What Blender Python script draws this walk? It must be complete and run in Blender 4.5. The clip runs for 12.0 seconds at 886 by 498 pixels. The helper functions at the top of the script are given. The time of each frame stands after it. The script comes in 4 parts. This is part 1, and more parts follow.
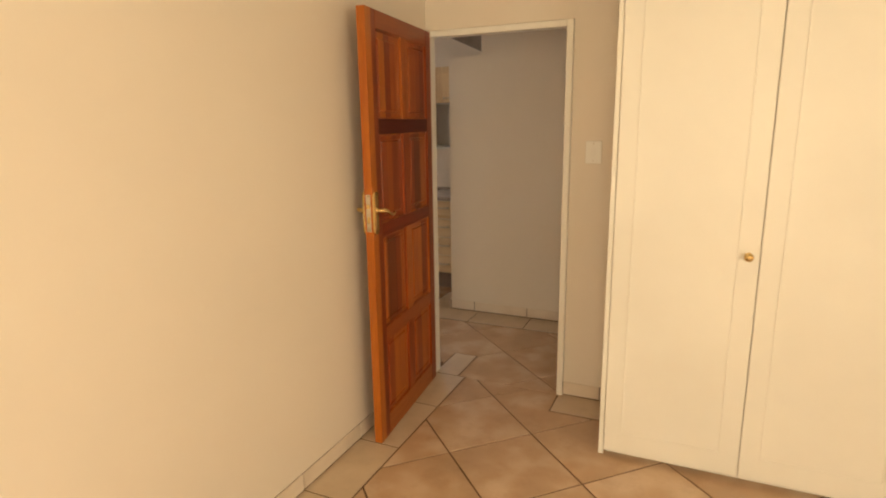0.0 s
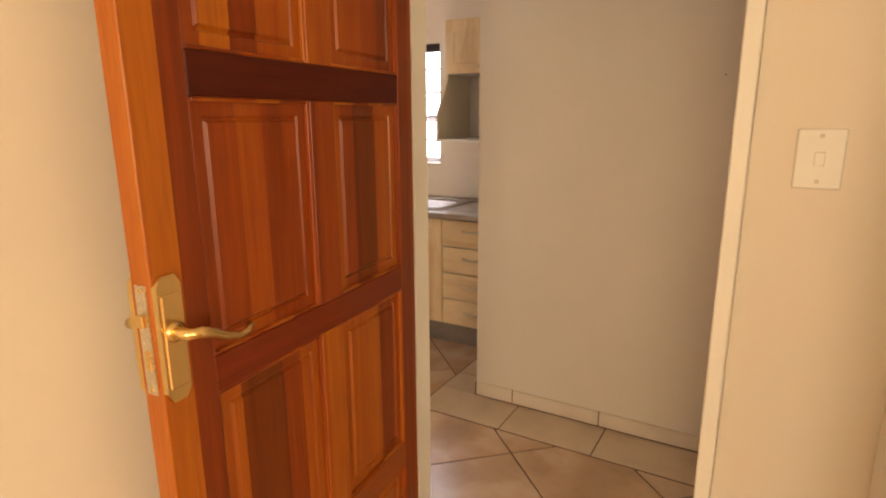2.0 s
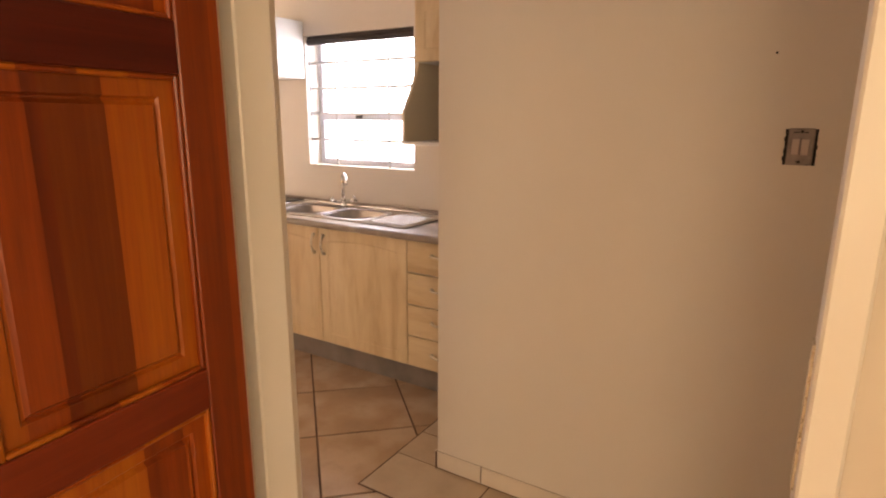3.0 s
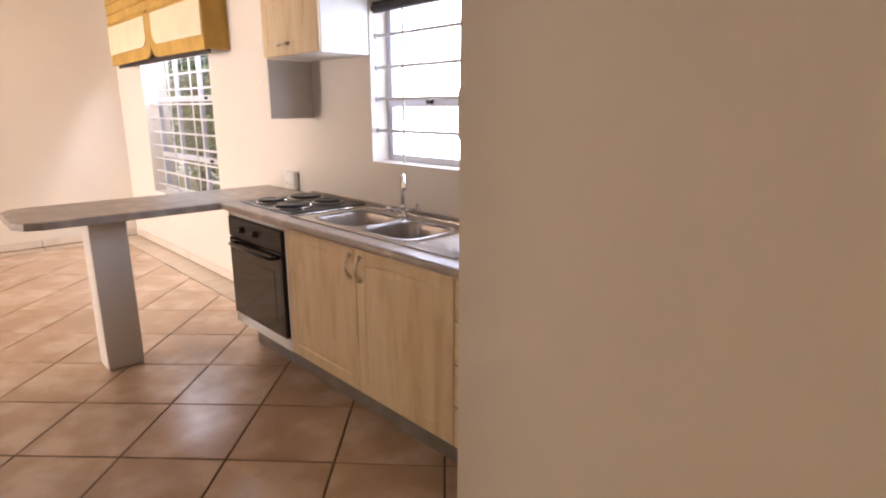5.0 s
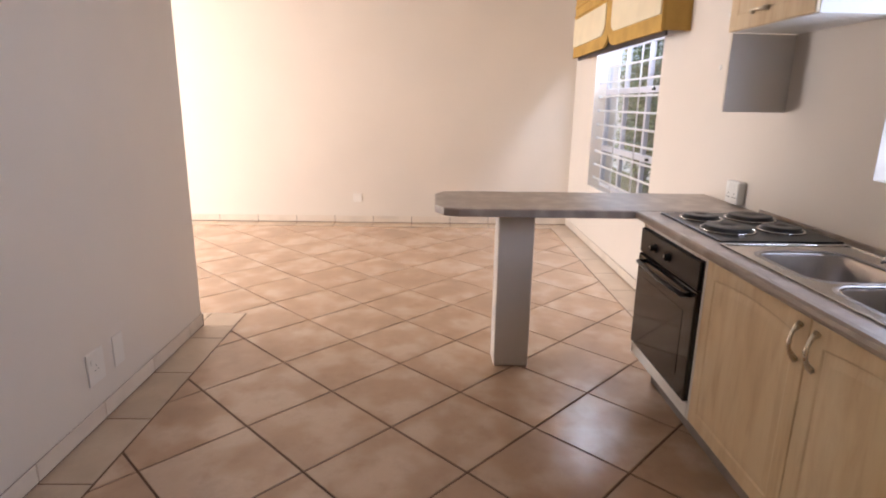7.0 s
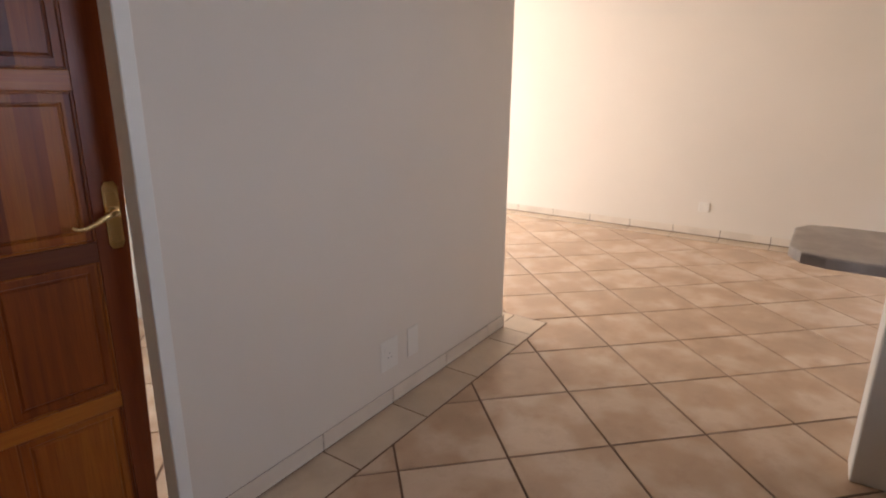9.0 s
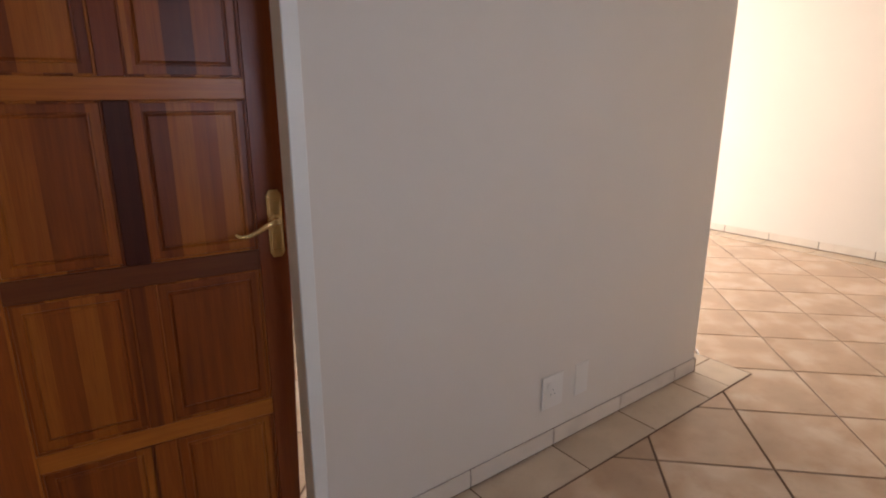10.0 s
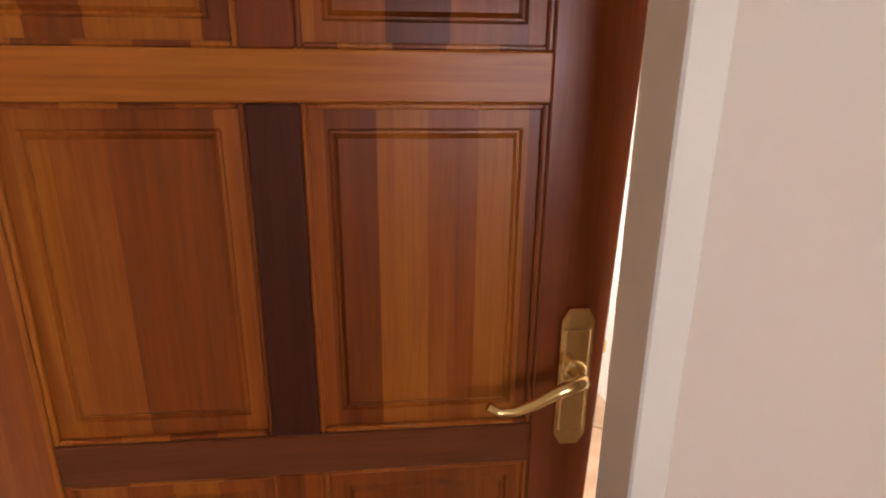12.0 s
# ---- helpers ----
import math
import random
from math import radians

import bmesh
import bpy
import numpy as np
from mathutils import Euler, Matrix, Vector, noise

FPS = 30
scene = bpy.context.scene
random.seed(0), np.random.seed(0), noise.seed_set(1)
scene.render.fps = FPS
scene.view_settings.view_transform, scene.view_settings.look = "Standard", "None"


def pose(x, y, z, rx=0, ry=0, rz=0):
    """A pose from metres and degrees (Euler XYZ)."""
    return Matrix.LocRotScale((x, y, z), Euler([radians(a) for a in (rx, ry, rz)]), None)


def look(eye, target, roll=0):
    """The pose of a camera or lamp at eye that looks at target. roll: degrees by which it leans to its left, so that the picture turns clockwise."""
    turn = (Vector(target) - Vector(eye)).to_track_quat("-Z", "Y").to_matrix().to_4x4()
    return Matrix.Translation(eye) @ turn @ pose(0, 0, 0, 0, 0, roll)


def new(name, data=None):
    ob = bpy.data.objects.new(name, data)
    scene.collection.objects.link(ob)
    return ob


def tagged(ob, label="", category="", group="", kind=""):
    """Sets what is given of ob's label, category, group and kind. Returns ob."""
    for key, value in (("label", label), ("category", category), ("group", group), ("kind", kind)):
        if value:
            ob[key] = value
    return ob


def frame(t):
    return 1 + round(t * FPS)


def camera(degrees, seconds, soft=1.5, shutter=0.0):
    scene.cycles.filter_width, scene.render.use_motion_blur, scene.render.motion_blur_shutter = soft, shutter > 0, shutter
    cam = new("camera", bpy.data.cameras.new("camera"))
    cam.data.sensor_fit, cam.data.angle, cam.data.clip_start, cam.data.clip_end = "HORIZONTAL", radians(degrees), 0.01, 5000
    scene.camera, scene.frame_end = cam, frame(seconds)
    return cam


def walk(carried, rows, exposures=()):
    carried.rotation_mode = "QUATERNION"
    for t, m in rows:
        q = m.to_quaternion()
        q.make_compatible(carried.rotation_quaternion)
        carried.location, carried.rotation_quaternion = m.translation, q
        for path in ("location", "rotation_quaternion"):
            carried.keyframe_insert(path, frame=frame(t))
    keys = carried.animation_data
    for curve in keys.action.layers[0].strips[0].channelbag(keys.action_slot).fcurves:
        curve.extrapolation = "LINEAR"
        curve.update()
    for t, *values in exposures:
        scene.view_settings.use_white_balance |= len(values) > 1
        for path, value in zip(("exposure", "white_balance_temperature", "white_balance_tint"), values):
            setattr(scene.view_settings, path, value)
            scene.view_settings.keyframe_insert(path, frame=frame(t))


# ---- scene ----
cam = camera(75.7, 12.0, 2.0)
PATH = [
    (0, (0.43, 0.539, 1.553), (-0.378, 2.317, 1.122), -0.9),
    (0.5, (0.249, 0.96, 1.544), (-0.623, 2.707, 1.11), -0.7),
    (1, (0.1, 1.41, 1.506), (-0.814, 3.135, 1.07), -0.6),
    (1.5, (-0.047, 1.866, 1.499), (-1.012, 3.559, 1.05), -0.5),
    (2, (-0.161, 2.27, 1.477), (-1.143, 3.953, 1.024), -0.3),
    (2.5, (-0.226, 2.655, 1.467), (-1.229, 4.325, 1.013), 0.0),
    (3, (-0.281, 2.989, 1.455), (-1.311, 4.644, 1.008), 0.3),
    (3.2, (-0.299, 3.098, 1.457), (-1.332, 4.75, 1.003), 0.1),
    (4.8, (-0.52, 3.847, 1.437), (-1.822, 5.29, 0.963), 0.1),
    (5, (-0.556, 3.925, 1.424), (-1.963, 5.265, 0.949), -0.0),
    (5.5, (-0.668, 4.065, 1.404), (-2.333, 5.067, 0.929), 0.2),
    (6, (-0.802, 4.152, 1.4), (-2.634, 4.791, 0.914), 0.4),
    (6.5, (-0.962, 4.202, 1.399), (-2.866, 4.574, 0.911), 0.7),
    (7, (-1.105, 4.261, 1.393), (-3.042, 4.296, 0.896), 0.9),
    (7.5, (-1.214, 4.324, 1.378), (-3.123, 4.003, 0.874), 1.0),
    (7.7, (-1.241, 4.341, 1.381), (-3.126, 3.906, 0.875), 0.9),
    (9.5, (-1.667, 4.323, 1.455), (-3.073, 3.009, 0.912), 0.2),
    (10, (-1.769, 4.214, 1.441), (-2.931, 2.674, 0.914), -0.1),
    (10.5, (-1.859, 4.014, 1.461), (-2.82, 2.346, 0.917), 0.2),
    (11, (-1.934, 3.759, 1.46), (-2.67, 1.988, 0.891), 0.3),
    (11.5, (-1.991, 3.518, 1.442), (-2.515, 1.668, 0.891), 0.0),
    (12, (-2.034, 3.254, 1.461), (-2.459, 1.394, 0.862), 0.5),
]
EXPOSURES = [(0.0, -0.15, 6700, 10), (1.0, 0.14, 7000, 9), (1.5, 0.25, 7000, 11), (2.0, 0.36, 7150, 15), (2.5, 0.42, 7250, 19), (3.2, 0.24, 7550, 22), (4.8, -0.10, 6350, 18),
             (5.5, 0.14, 5850, 15), (6.5, -0.12, 5650, 14), (7.0, -0.33, 5700, 14), (7.7, -0.55, 5700, 12), (9.5, -0.68, 5750, 10), (10.5, -0.47, 5950, 11), (11.5, -0.03, 6650, 17), (12.0, 0.37, 6750, 17)]
walk(cam, [(t, look(eye, target, roll)) for t, eye, target, roll in PATH], EXPOSURES)

# ---------------------------------------------------------------- world, sun, large lights
world = bpy.data.worlds.new("sky")
scene.world = world
world.use_nodes = True
sky = world.node_tree.nodes.new("ShaderNodeTexSky")
sky.sky_type, sky.sun_disc = "NISHITA", False
sky.sun_elevation, sky.sun_rotation = radians(58), radians(165)
world.node_tree.nodes["Background"].inputs["Strength"].default_value = 0.15
world.node_tree.links.new(sky.outputs[0], world.node_tree.nodes["Background"].inputs["Color"])

sun_data = bpy.data.lights.new("sun", "SUN")
sun_data.energy, sun_data.angle, sun_data.color = 5.0, radians(0.5), (1.0, 0.94, 0.85)
sun = new("sun", sun_data)
sun.matrix_world = look((2, -8, 13), (0, 0, 0))


def window_fill(x, y, z, w, h, tx, ty, tz, watts, color):
    """An area lamp placed in a window's opening that stands in for the sky's light."""
    d = bpy.data.lights.new("window_fill", "AREA")
    d.shape, d.size, d.size_y, d.energy, d.color = "RECTANGLE", w, h, watts, color
    ob = new("window_fill", d)
    ob.matrix_world = look((x, y, z), (tx, ty, tz))
    return ob


window_fill(-2.70, 6.02, 1.56, 0.84, 0.78, -2.70, 0, 1.35, 21, (0.80, 0.86, 1.0))
# narrow strip hidden behind the blind, added to brighten the window's reveal and sill
window_fill(-6.09, 5.93, 2.13, 1.60, 0.20, -6.09, 5.87, 0.6, 48, (0.90, 0.94, 1.0))
window_fill(-6.10, -2.12, 1.05, 2.10, 2.00, -5.6, 6, 1.0, 420, (1.0, 0.93, 0.85))
window_fill(2.58, -0.10, 1.50, 1.80, 1.20, -4, 0.6, 1.1, 51, (1.0, 0.825, 0.53))
# added lamp in an unseen second window, to brighten the bedroom's door wall
window_fill(0.60, -1.28, 1.50, 1.20, 1.20, -0.3, 4, 1.2, 45, (1.0, 0.825, 0.53))
# added lamp in an unseen window, brightens the tiles behind the ajar door
window_fill(-2.10, 0.52, 1.50, 0.90, 0.80, -2.6, 6, 0.2, 45, (1.0, 0.96, 0.90))

# ---------------------------------------------------------------- materials


def nodes_of(name):
    m = bpy.data.materials.new(name)
    m.use_nodes = True
    nt = m.node_tree
    return m, nt, nt.nodes["Principled BSDF"]


def nd(nt, kind, **kw):
    n = nt.nodes.new(kind)
    for k, v in kw.items():
        n.inputs[k.replace("_", " ")].default_value = v
    return n


def coords(nt, scale=(1, 1, 1)):
    tc = nt.nodes.new("ShaderNodeTexCoord")
    mp = nt.nodes.new("ShaderNodeMapping")
    mp.inputs["Scale"].default_value = scale
    nt.links.new(tc.outputs["Object"], mp.inputs["Vector"])
    return mp.outputs[0]


def ramp(nt, fac, stops):
    r = nt.nodes.new("ShaderNodeValToRGB")
    el = r.color_ramp.elements
    while len(el) < len(stops):
        el.new(0.5)
    for e, (p, c) in zip(el, stops):
        e.position, e.color = p, (*c, 1)
    nt.links.new(fac, r.inputs[0])
    return r.outputs[0]


def mixc(nt, a, b, fac, mode="MIX"):
    m = nt.nodes.new("ShaderNodeMix")
    m.data_type, m.blend_type = "RGBA", mode
    for sock, v in ((m.inputs[0], fac), (m.inputs[6], a), (m.inputs[7], b)):
        if hasattr(v, "links"):
            nt.links.new(v, sock)
        else:
            sock.default_value = v if isinstance(v, float) else (*v, 1)
    return m.outputs[2]


def math_node(nt, op, a, b=0.0):
    m = nt.nodes.new("ShaderNodeMath")
    m.operation = op
    for sock, v in zip(m.inputs, (a, b)):
        if hasattr(v, "links"):
            nt.links.new(v, sock)
        else:
            sock.default_value = v
    return m.outputs[0]


def bump(nt, b, height, strength, distance=0.002):
    n = nt.nodes.new("ShaderNodeBump")
    n.inputs["Strength"].default_value, n.inputs["Distance"].default_value = strength, distance
    nt.links.new(height, n.inputs["Height"])
    nt.links.new(n.outputs[0], b.inputs["Normal"])


def shade(c, k):
    return tuple(min(1.0, v * k) for v in c)


def paint(name, base, rough=0.55, var=0.06, grain=60.0, relief=0.12, large=1.3):
    """Painted plaster, board or plastic: a slow mottling, fine roller grain."""
    m, nt, b = nodes_of(name)
    v = coords(nt)
    big, fine = nd(nt, "ShaderNodeTexNoise", Scale=large, Detail=4.0), nd(nt, "ShaderNodeTexNoise", Scale=grain, Detail=3.0)
    for n in (big, fine):
        nt.links.new(v, n.inputs["Vector"])
    c = ramp(nt, big.outputs[0], [(0.3, shade(base, 1 - var)), (0.7, shade(base, 1 + var * 0.5))])
    c = mixc(nt, c, shade(base, 1 - var), math_node(nt, "MULTIPLY", fine.outputs[0], 0.25))
    nt.links.new(c, b.inputs["Base Color"])
    b.inputs["Roughness"].default_value = rough
    bump(nt, b, fine.outputs[0], relief)
    return m


def metal(name, base, rough=0.25, grain=(40, 40, 40), relief=0.03):
    m, nt, b = nodes_of(name)
    n = nd(nt, "ShaderNodeTexNoise", Scale=6.0, Detail=5.0)
    nt.links.new(coords(nt, grain), n.inputs["Vector"])
    nt.links.new(ramp(nt, n.outputs[0], [(0.3, shade(base, 0.9)), (0.7, base)]), b.inputs["Base Color"])
    b.inputs["Metallic"].default_value = 1.0
    nt.links.new(math_node(nt, "ADD", math_node(nt, "MULTIPLY", n.outputs[0], 0.10), rough - 0.05), b.inputs["Roughness"])
    bump(nt, b, n.outputs[0], relief)
    return m


def wood(name, light, mid, dark, along="z", strips=0.06, rough=0.32, spread=0.75, gloss=0.5, board=None):
    """Varnished boards glued side by side: each strip has its own tone, the grain runs along one axis."""
    m, nt, b = nodes_of(name)
    sc = (1, 1, 1)
    stretch = {"z": (26, 26, 1.1), "x": (1.1, 26, 26)}[along]
    v0 = coords(nt, sc)
    info = nt.nodes.new("ShaderNodeObjectInfo")
    sep = nt.nodes.new("ShaderNodeSeparateXYZ")
    nt.links.new(v0, sep.inputs[0])
    across = sep.outputs[0 if along == "z" else 2]
    strip = math_node(nt, "FLOOR", math_node(nt, "ADD", math_node(nt, "DIVIDE", across, strips), math_node(nt, "MULTIPLY", info.outputs["Random"], 37.3)))
    wn = nt.nodes.new("ShaderNodeTexWhiteNoise")
    wn.noise_dimensions = "1D"
    nt.links.new(math_node(nt, "ADD", strip, math_node(nt, "MULTIPLY", info.outputs["Random"], 91.7)), wn.inputs["W"])
    shift = nt.nodes.new("ShaderNodeVectorMath")
    shift.operation = "ADD"
    nt.links.new(coords(nt, stretch), shift.inputs[0])
    nt.links.new(wn.outputs["Color"], shift.inputs[1])
    shift2 = nt.nodes.new("ShaderNodeVectorMath")
    shift2.operation = "MULTIPLY_ADD"
    nt.links.new(wn.outputs["Color"], shift2.inputs[0])
    shift2.inputs[1].default_value = (9, 9, 9)
    nt.links.new(shift.outputs[0], shift2.inputs[2])
    g = nd(nt, "ShaderNodeTexNoise", Scale=1.6, Detail=6.0, Roughness=0.62, Distortion=0.6)
    nt.links.new(shift2.outputs[0], g.inputs["Vector"])
    fine = nd(nt, "ShaderNodeTexNoise", Scale=9.0, Detail=4.0)
    nt.links.new(shift2.outputs[0], fine.inputs["Vector"])
    tone = math_node(nt, "ADD", math_node(nt, "MULTIPLY", wn.outputs["Value"], spread), math_node(nt, "MULTIPLY", g.outputs[0], 1.0 - spread * 0.55))
    tone = math_node(nt, "SUBTRACT", tone, 0.15)
    c = ramp(nt, tone, [(0.15, light), (0.5, mid), (0.95, dark)])
    c = mixc(nt, c, dark, math_node(nt, "MULTIPLY", math_node(nt, "POWER", fine.outputs[0], 3.0), 0.9))
    if board:
        inside = math_node(nt, "MULTIPLY", math_node(nt, "GREATER_THAN", sep.outputs[0], board[0]), math_node(nt, "LESS_THAN", sep.outputs[0], board[1]))
        grain = ramp(nt, g.outputs[0], [(0.3, shade(dark, 0.9)), (0.8, shade(dark, 0.45))])
        c = mixc(nt, c, grain, math_node(nt, "MULTIPLY", inside, 0.74))
    nt.links.new(c, b.inputs["Base Color"])
    nt.links.new(math_node(nt, "ADD", math_node(nt, "MULTIPLY", fine.outputs[0], 0.14), rough - 0.07), b.inputs["Roughness"])
    b.inputs["Specular IOR Level"].default_value = gloss
    bump(nt, b, fine.outputs[0], 0.16, 0.001)
    return m


def maple(name, light, mid, dark, along="z", rough=0.4):
    """Pale foil with a cloudy, cathedral-like figure, a few darker heart streaks and faint pores."""
    m, nt, b = nodes_of(name)
    info = nt.nodes.new("ShaderNodeObjectInfo")
    comb = nt.nodes.new("ShaderNodeCombineXYZ")
    for sock in comb.inputs:
        nt.links.new(math_node(nt, "MULTIPLY", info.outputs["Random"], 23.0), sock)
    stretch = {"z": (1.0, 1.0, 0.16), "x": (0.16, 1.0, 1.0)}[along]
    moved = nt.nodes.new("ShaderNodeVectorMath")
    moved.operation = "ADD"
    nt.links.new(coords(nt, stretch), moved.inputs[0])
    nt.links.new(comb.outputs[0], moved.inputs[1])
    cloud = nd(nt, "ShaderNodeTexNoise", Scale=7.0, Detail=3.0, Roughness=0.5, Distortion=1.6)
    streak = nd(nt, "ShaderNodeTexNoise", Scale=22.0, Detail=5.0, Roughness=0.6, Distortion=0.8)
    pore = nd(nt, "ShaderNodeTexNoise", Scale=150.0, Detail=3.0)
    for n in (cloud, streak, pore):
        nt.links.new(moved.outputs[0], n.inputs["Vector"])
    c = ramp(nt, cloud.outputs[0], [(0.30, light), (0.55, mid), (0.82, dark)])
    c = mixc(nt, c, dark, math_node(nt, "MULTIPLY", math_node(nt, "POWER", streak.outputs[0], 4.0), 2.2))
    c = mixc(nt, c, shade(dark, 0.8), math_node(nt, "MULTIPLY", pore.outputs[0], 0.10))
    nt.links.new(c, b.inputs["Base Color"])
    b.inputs["Roughness"].default_value = rough
    bump(nt, b, pore.outputs[0], 0.05, 0.001)
    return m


def ceramic(name, light, mid, dark, rough=0.29, scale=4.0, gloss=0.5, stain=0.22):
    """Glazed clay tile with cloudy patches; every tile takes its own tone and patch."""
    m, nt, b = nodes_of(name)
    info = nt.nodes.new("ShaderNodeObjectInfo")
    geo = nt.nodes.new("ShaderNodeNewGeometry")
    rnd = math_node(nt, "ADD", info.outputs["Random"], geo.outputs["Random Per Island"])
    off = nt.nodes.new("ShaderNodeVectorMath")
    off.operation = "MULTIPLY_ADD"
    comb = nt.nodes.new("ShaderNodeCombineXYZ")
    for s in comb.inputs:
        nt.links.new(rnd, s)
    nt.links.new(comb.outputs[0], off.inputs[0])
    off.inputs[1].default_value = (31, 57, 13)
    nt.links.new(coords(nt), off.inputs[2])
    big = nd(nt, "ShaderNodeTexNoise", Scale=scale, Detail=2.5, Roughness=0.45)
    fine = nd(nt, "ShaderNodeTexNoise", Scale=60.0, Detail=4.0)
    spot = nd(nt, "ShaderNodeTexNoise", Scale=11.0, Detail=5.0, Roughness=0.62)
    for n in (big, fine, spot):
        nt.links.new(off.outputs[0], n.inputs["Vector"])
    tone = math_node(nt, "ADD", big.outputs[0], math_node(nt, "MULTIPLY", math_node(nt, "SUBTRACT", math_node(nt, "FRACT", rnd), 0.5), 0.15))
    c = ramp(nt, tone, [(0.34, shade(mid, 1.0)), (0.48, shade(mid, 1.10)), (0.66, shade(light, 1.04))])
    blot = ramp(nt, spot.outputs[0], [(0.50, (0, 0, 0)), (0.68, (1, 1, 1))])
    c = mixc(nt, c, dark, math_node(nt, "MULTIPLY", blot, stain))
    c = mixc(nt, c, shade(mid, 0.75), math_node(nt, "MULTIPLY", fine.outputs[0], 0.16))
    nt.links.new(c, b.inputs["Base Color"])
    nt.links.new(math_node(nt, "ADD", math_node(nt, "MULTIPLY", fine.outputs[0], 0.04), rough - 0.02), b.inputs["Roughness"])
    b.inputs["Specular IOR Level"].default_value = gloss
    bump(nt, b, spot.outputs[0], 0.09, 0.002)
    return m


WALL = paint("cream_wall_paint", (0.76, 0.69, 0.605), 0.6, 0.05, 90, 0.10, 0.9)
CEILING = paint("cream_ceiling_paint", (0.78, 0.73, 0.64), 0.7, 0.03)
FILLER = paint("white_filler", (0.80, 0.78, 0.74), 0.8, 0.05)
WHITE = paint("white_gloss_paint", (0.85, 0.83, 0.78), 0.35, 0.04, 40, 0.06)
BOARD = paint("white_board", (0.87, 0.85, 0.80), 0.42, 0.05, 30, 0.05, 2.2)
GREYBOARD = paint("grey_melamine", (0.66, 0.60, 0.53), 0.45, 0.04, 120, 0.04)
SHELFBOARD = paint("beige_melamine", (0.80, 0.69, 0.50), 0.45, 0.04, 120, 0.04)
PLASTIC = paint("white_plastic", (0.84, 0.83, 0.79), 0.5, 0.02, 50, 0.02)
SOCKET = paint("ivory_socket_plastic", (0.80, 0.755, 0.69), 0.35, 0.02, 50, 0.02)
# plinth grey-brown; on the bulkhead this dark colour stands in for shade
CONCRETE = paint("grey_plinth_and_bulkhead_shade", (0.26, 0.22, 0.19), 0.55, 0.35, 14, 0.1, 6.0)
GROUT = paint("brown_grout", (0.155, 0.085, 0.050), 0.9, 0.25, 70, 0.3, 4.0)
BLACK = paint("black_enamel", (0.012, 0.012, 0.013), 0.30, 0.2, 60, 0.02)
BLACK.node_tree.nodes["Principled BSDF"].inputs["Specular IOR Level"].default_value = 0.22
DARKGLASS = paint("oven_glass", (0.012, 0.011, 0.011), 0.08, 0.2, 20, 0.0)
IRON = paint("cast_iron_plate", (0.014, 0.013, 0.013), 0.36, 0.3, 120, 0.2)
IRON.node_tree.nodes["Principled BSDF"].inputs["Specular IOR Level"].default_value = 0.35
BRASS = metal("polished_brass", (0.80, 0.58, 0.26), 0.22)
NICKEL = metal("satin_nickel", (0.72, 0.66, 0.55), 0.28)
STEEL = metal("brushed_steel", (0.56, 0.54, 0.52), 0.13, (2, 60, 60), 0.001)
# satin steel darkened so that its colour carries the shade inside the bowls
BOWLSTEEL = metal("shaded_bowl_steel", (0.40, 0.37, 0.35), 0.34, (3, 3, 3), 0.002)
CHROME = metal("chrome", (0.82, 0.82, 0.82), 0.10)
ALU = paint("grey_white_window_frame", (0.62, 0.62, 0.66), 0.35, 0.04)
BAR = paint("white_burglar_bar", (0.70, 0.70, 0.70), 0.4, 0.05)
DARKBLIND = paint("dark_brown_blind", (0.055, 0.042, 0.038), 0.6, 0.2)
GOLDCLOTH = paint("gold_cotton", (0.52, 0.32, 0.075), 0.85, 0.18, 260, 0.5, 7.0)
CREAMCLOTH = paint("cream_cotton", (0.74, 0.64, 0.44), 0.85, 0.08, 260, 0.5, 5.0)
RUBBER = paint("dark_gap", (0.02, 0.018, 0.016), 0.7)
RED = ((0.46, 0.136, 0.013), (0.33, 0.062, 0.007), (0.125, 0.015, 0.003))
DOORV = wood("meranti_upright", *RED, "z", 0.062, 0.34, 0.60, 0.4)
DOORV_HEART = wood("meranti_panel_heart_board", *RED, "z", 0.062, 0.34, 0.45, 0.4, (0.540, 0.650))
DOORV_CENTRE = wood("meranti_panel_centre_board", *RED, "z", 0.062, 0.34, 0.45, 0.4, (0.175, 0.262))
DOORH = wood("meranti_rail", (0.40, 0.115, 0.015), (0.29, 0.062, 0.008), (0.15, 0.024, 0.005), "x", 0.30, 0.34, 0.4, 0.4)
DARKH = wood("dark_meranti_rail", (0.12, 0.018, 0.008), (0.075, 0.010, 0.005), (0.04, 0.006, 0.003), "x", 0.3, 0.42, 0.3, 0.22)
REDH = wood("red_meranti_rail", (0.22, 0.034, 0.009), (0.15, 0.021, 0.006), (0.08, 0.010, 0.003), "x", 0.3, 0.38, 0.3, 0.3)
DARKV = wood("dark_meranti_upright", (0.10, 0.026, 0.012), (0.062, 0.014, 0.007), (0.03, 0.006, 0.003), "z", 0.3, 0.42, 0.3, 0.22)
OLD = ((0.43, 0.136, 0.015), (0.29, 0.071, 0.008), (0.105, 0.018, 0.004))
OLDV = wood("old_meranti_upright", *OLD, "z", 0.058, 0.38, 0.58, 0.32)
OLDV_PLUM = wood("old_meranti_panel_plum_board", *OLD, "z", 0.058, 0.38, 0.50, 0.32, (0.560, 0.630))
OLDV_RED = wood("old_meranti_latch_stile", (0.25, 0.060, 0.010), (0.19, 0.038, 0.007), (0.10, 0.018, 0.004), "z", 0.2, 0.36, 0.3, 0.32)
OLDH = wood("old_meranti_rail", (0.48, 0.160, 0.018), (0.35, 0.092, 0.010), (0.17, 0.036, 0.007), "x", 0.30, 0.36, 0.35, 0.34)
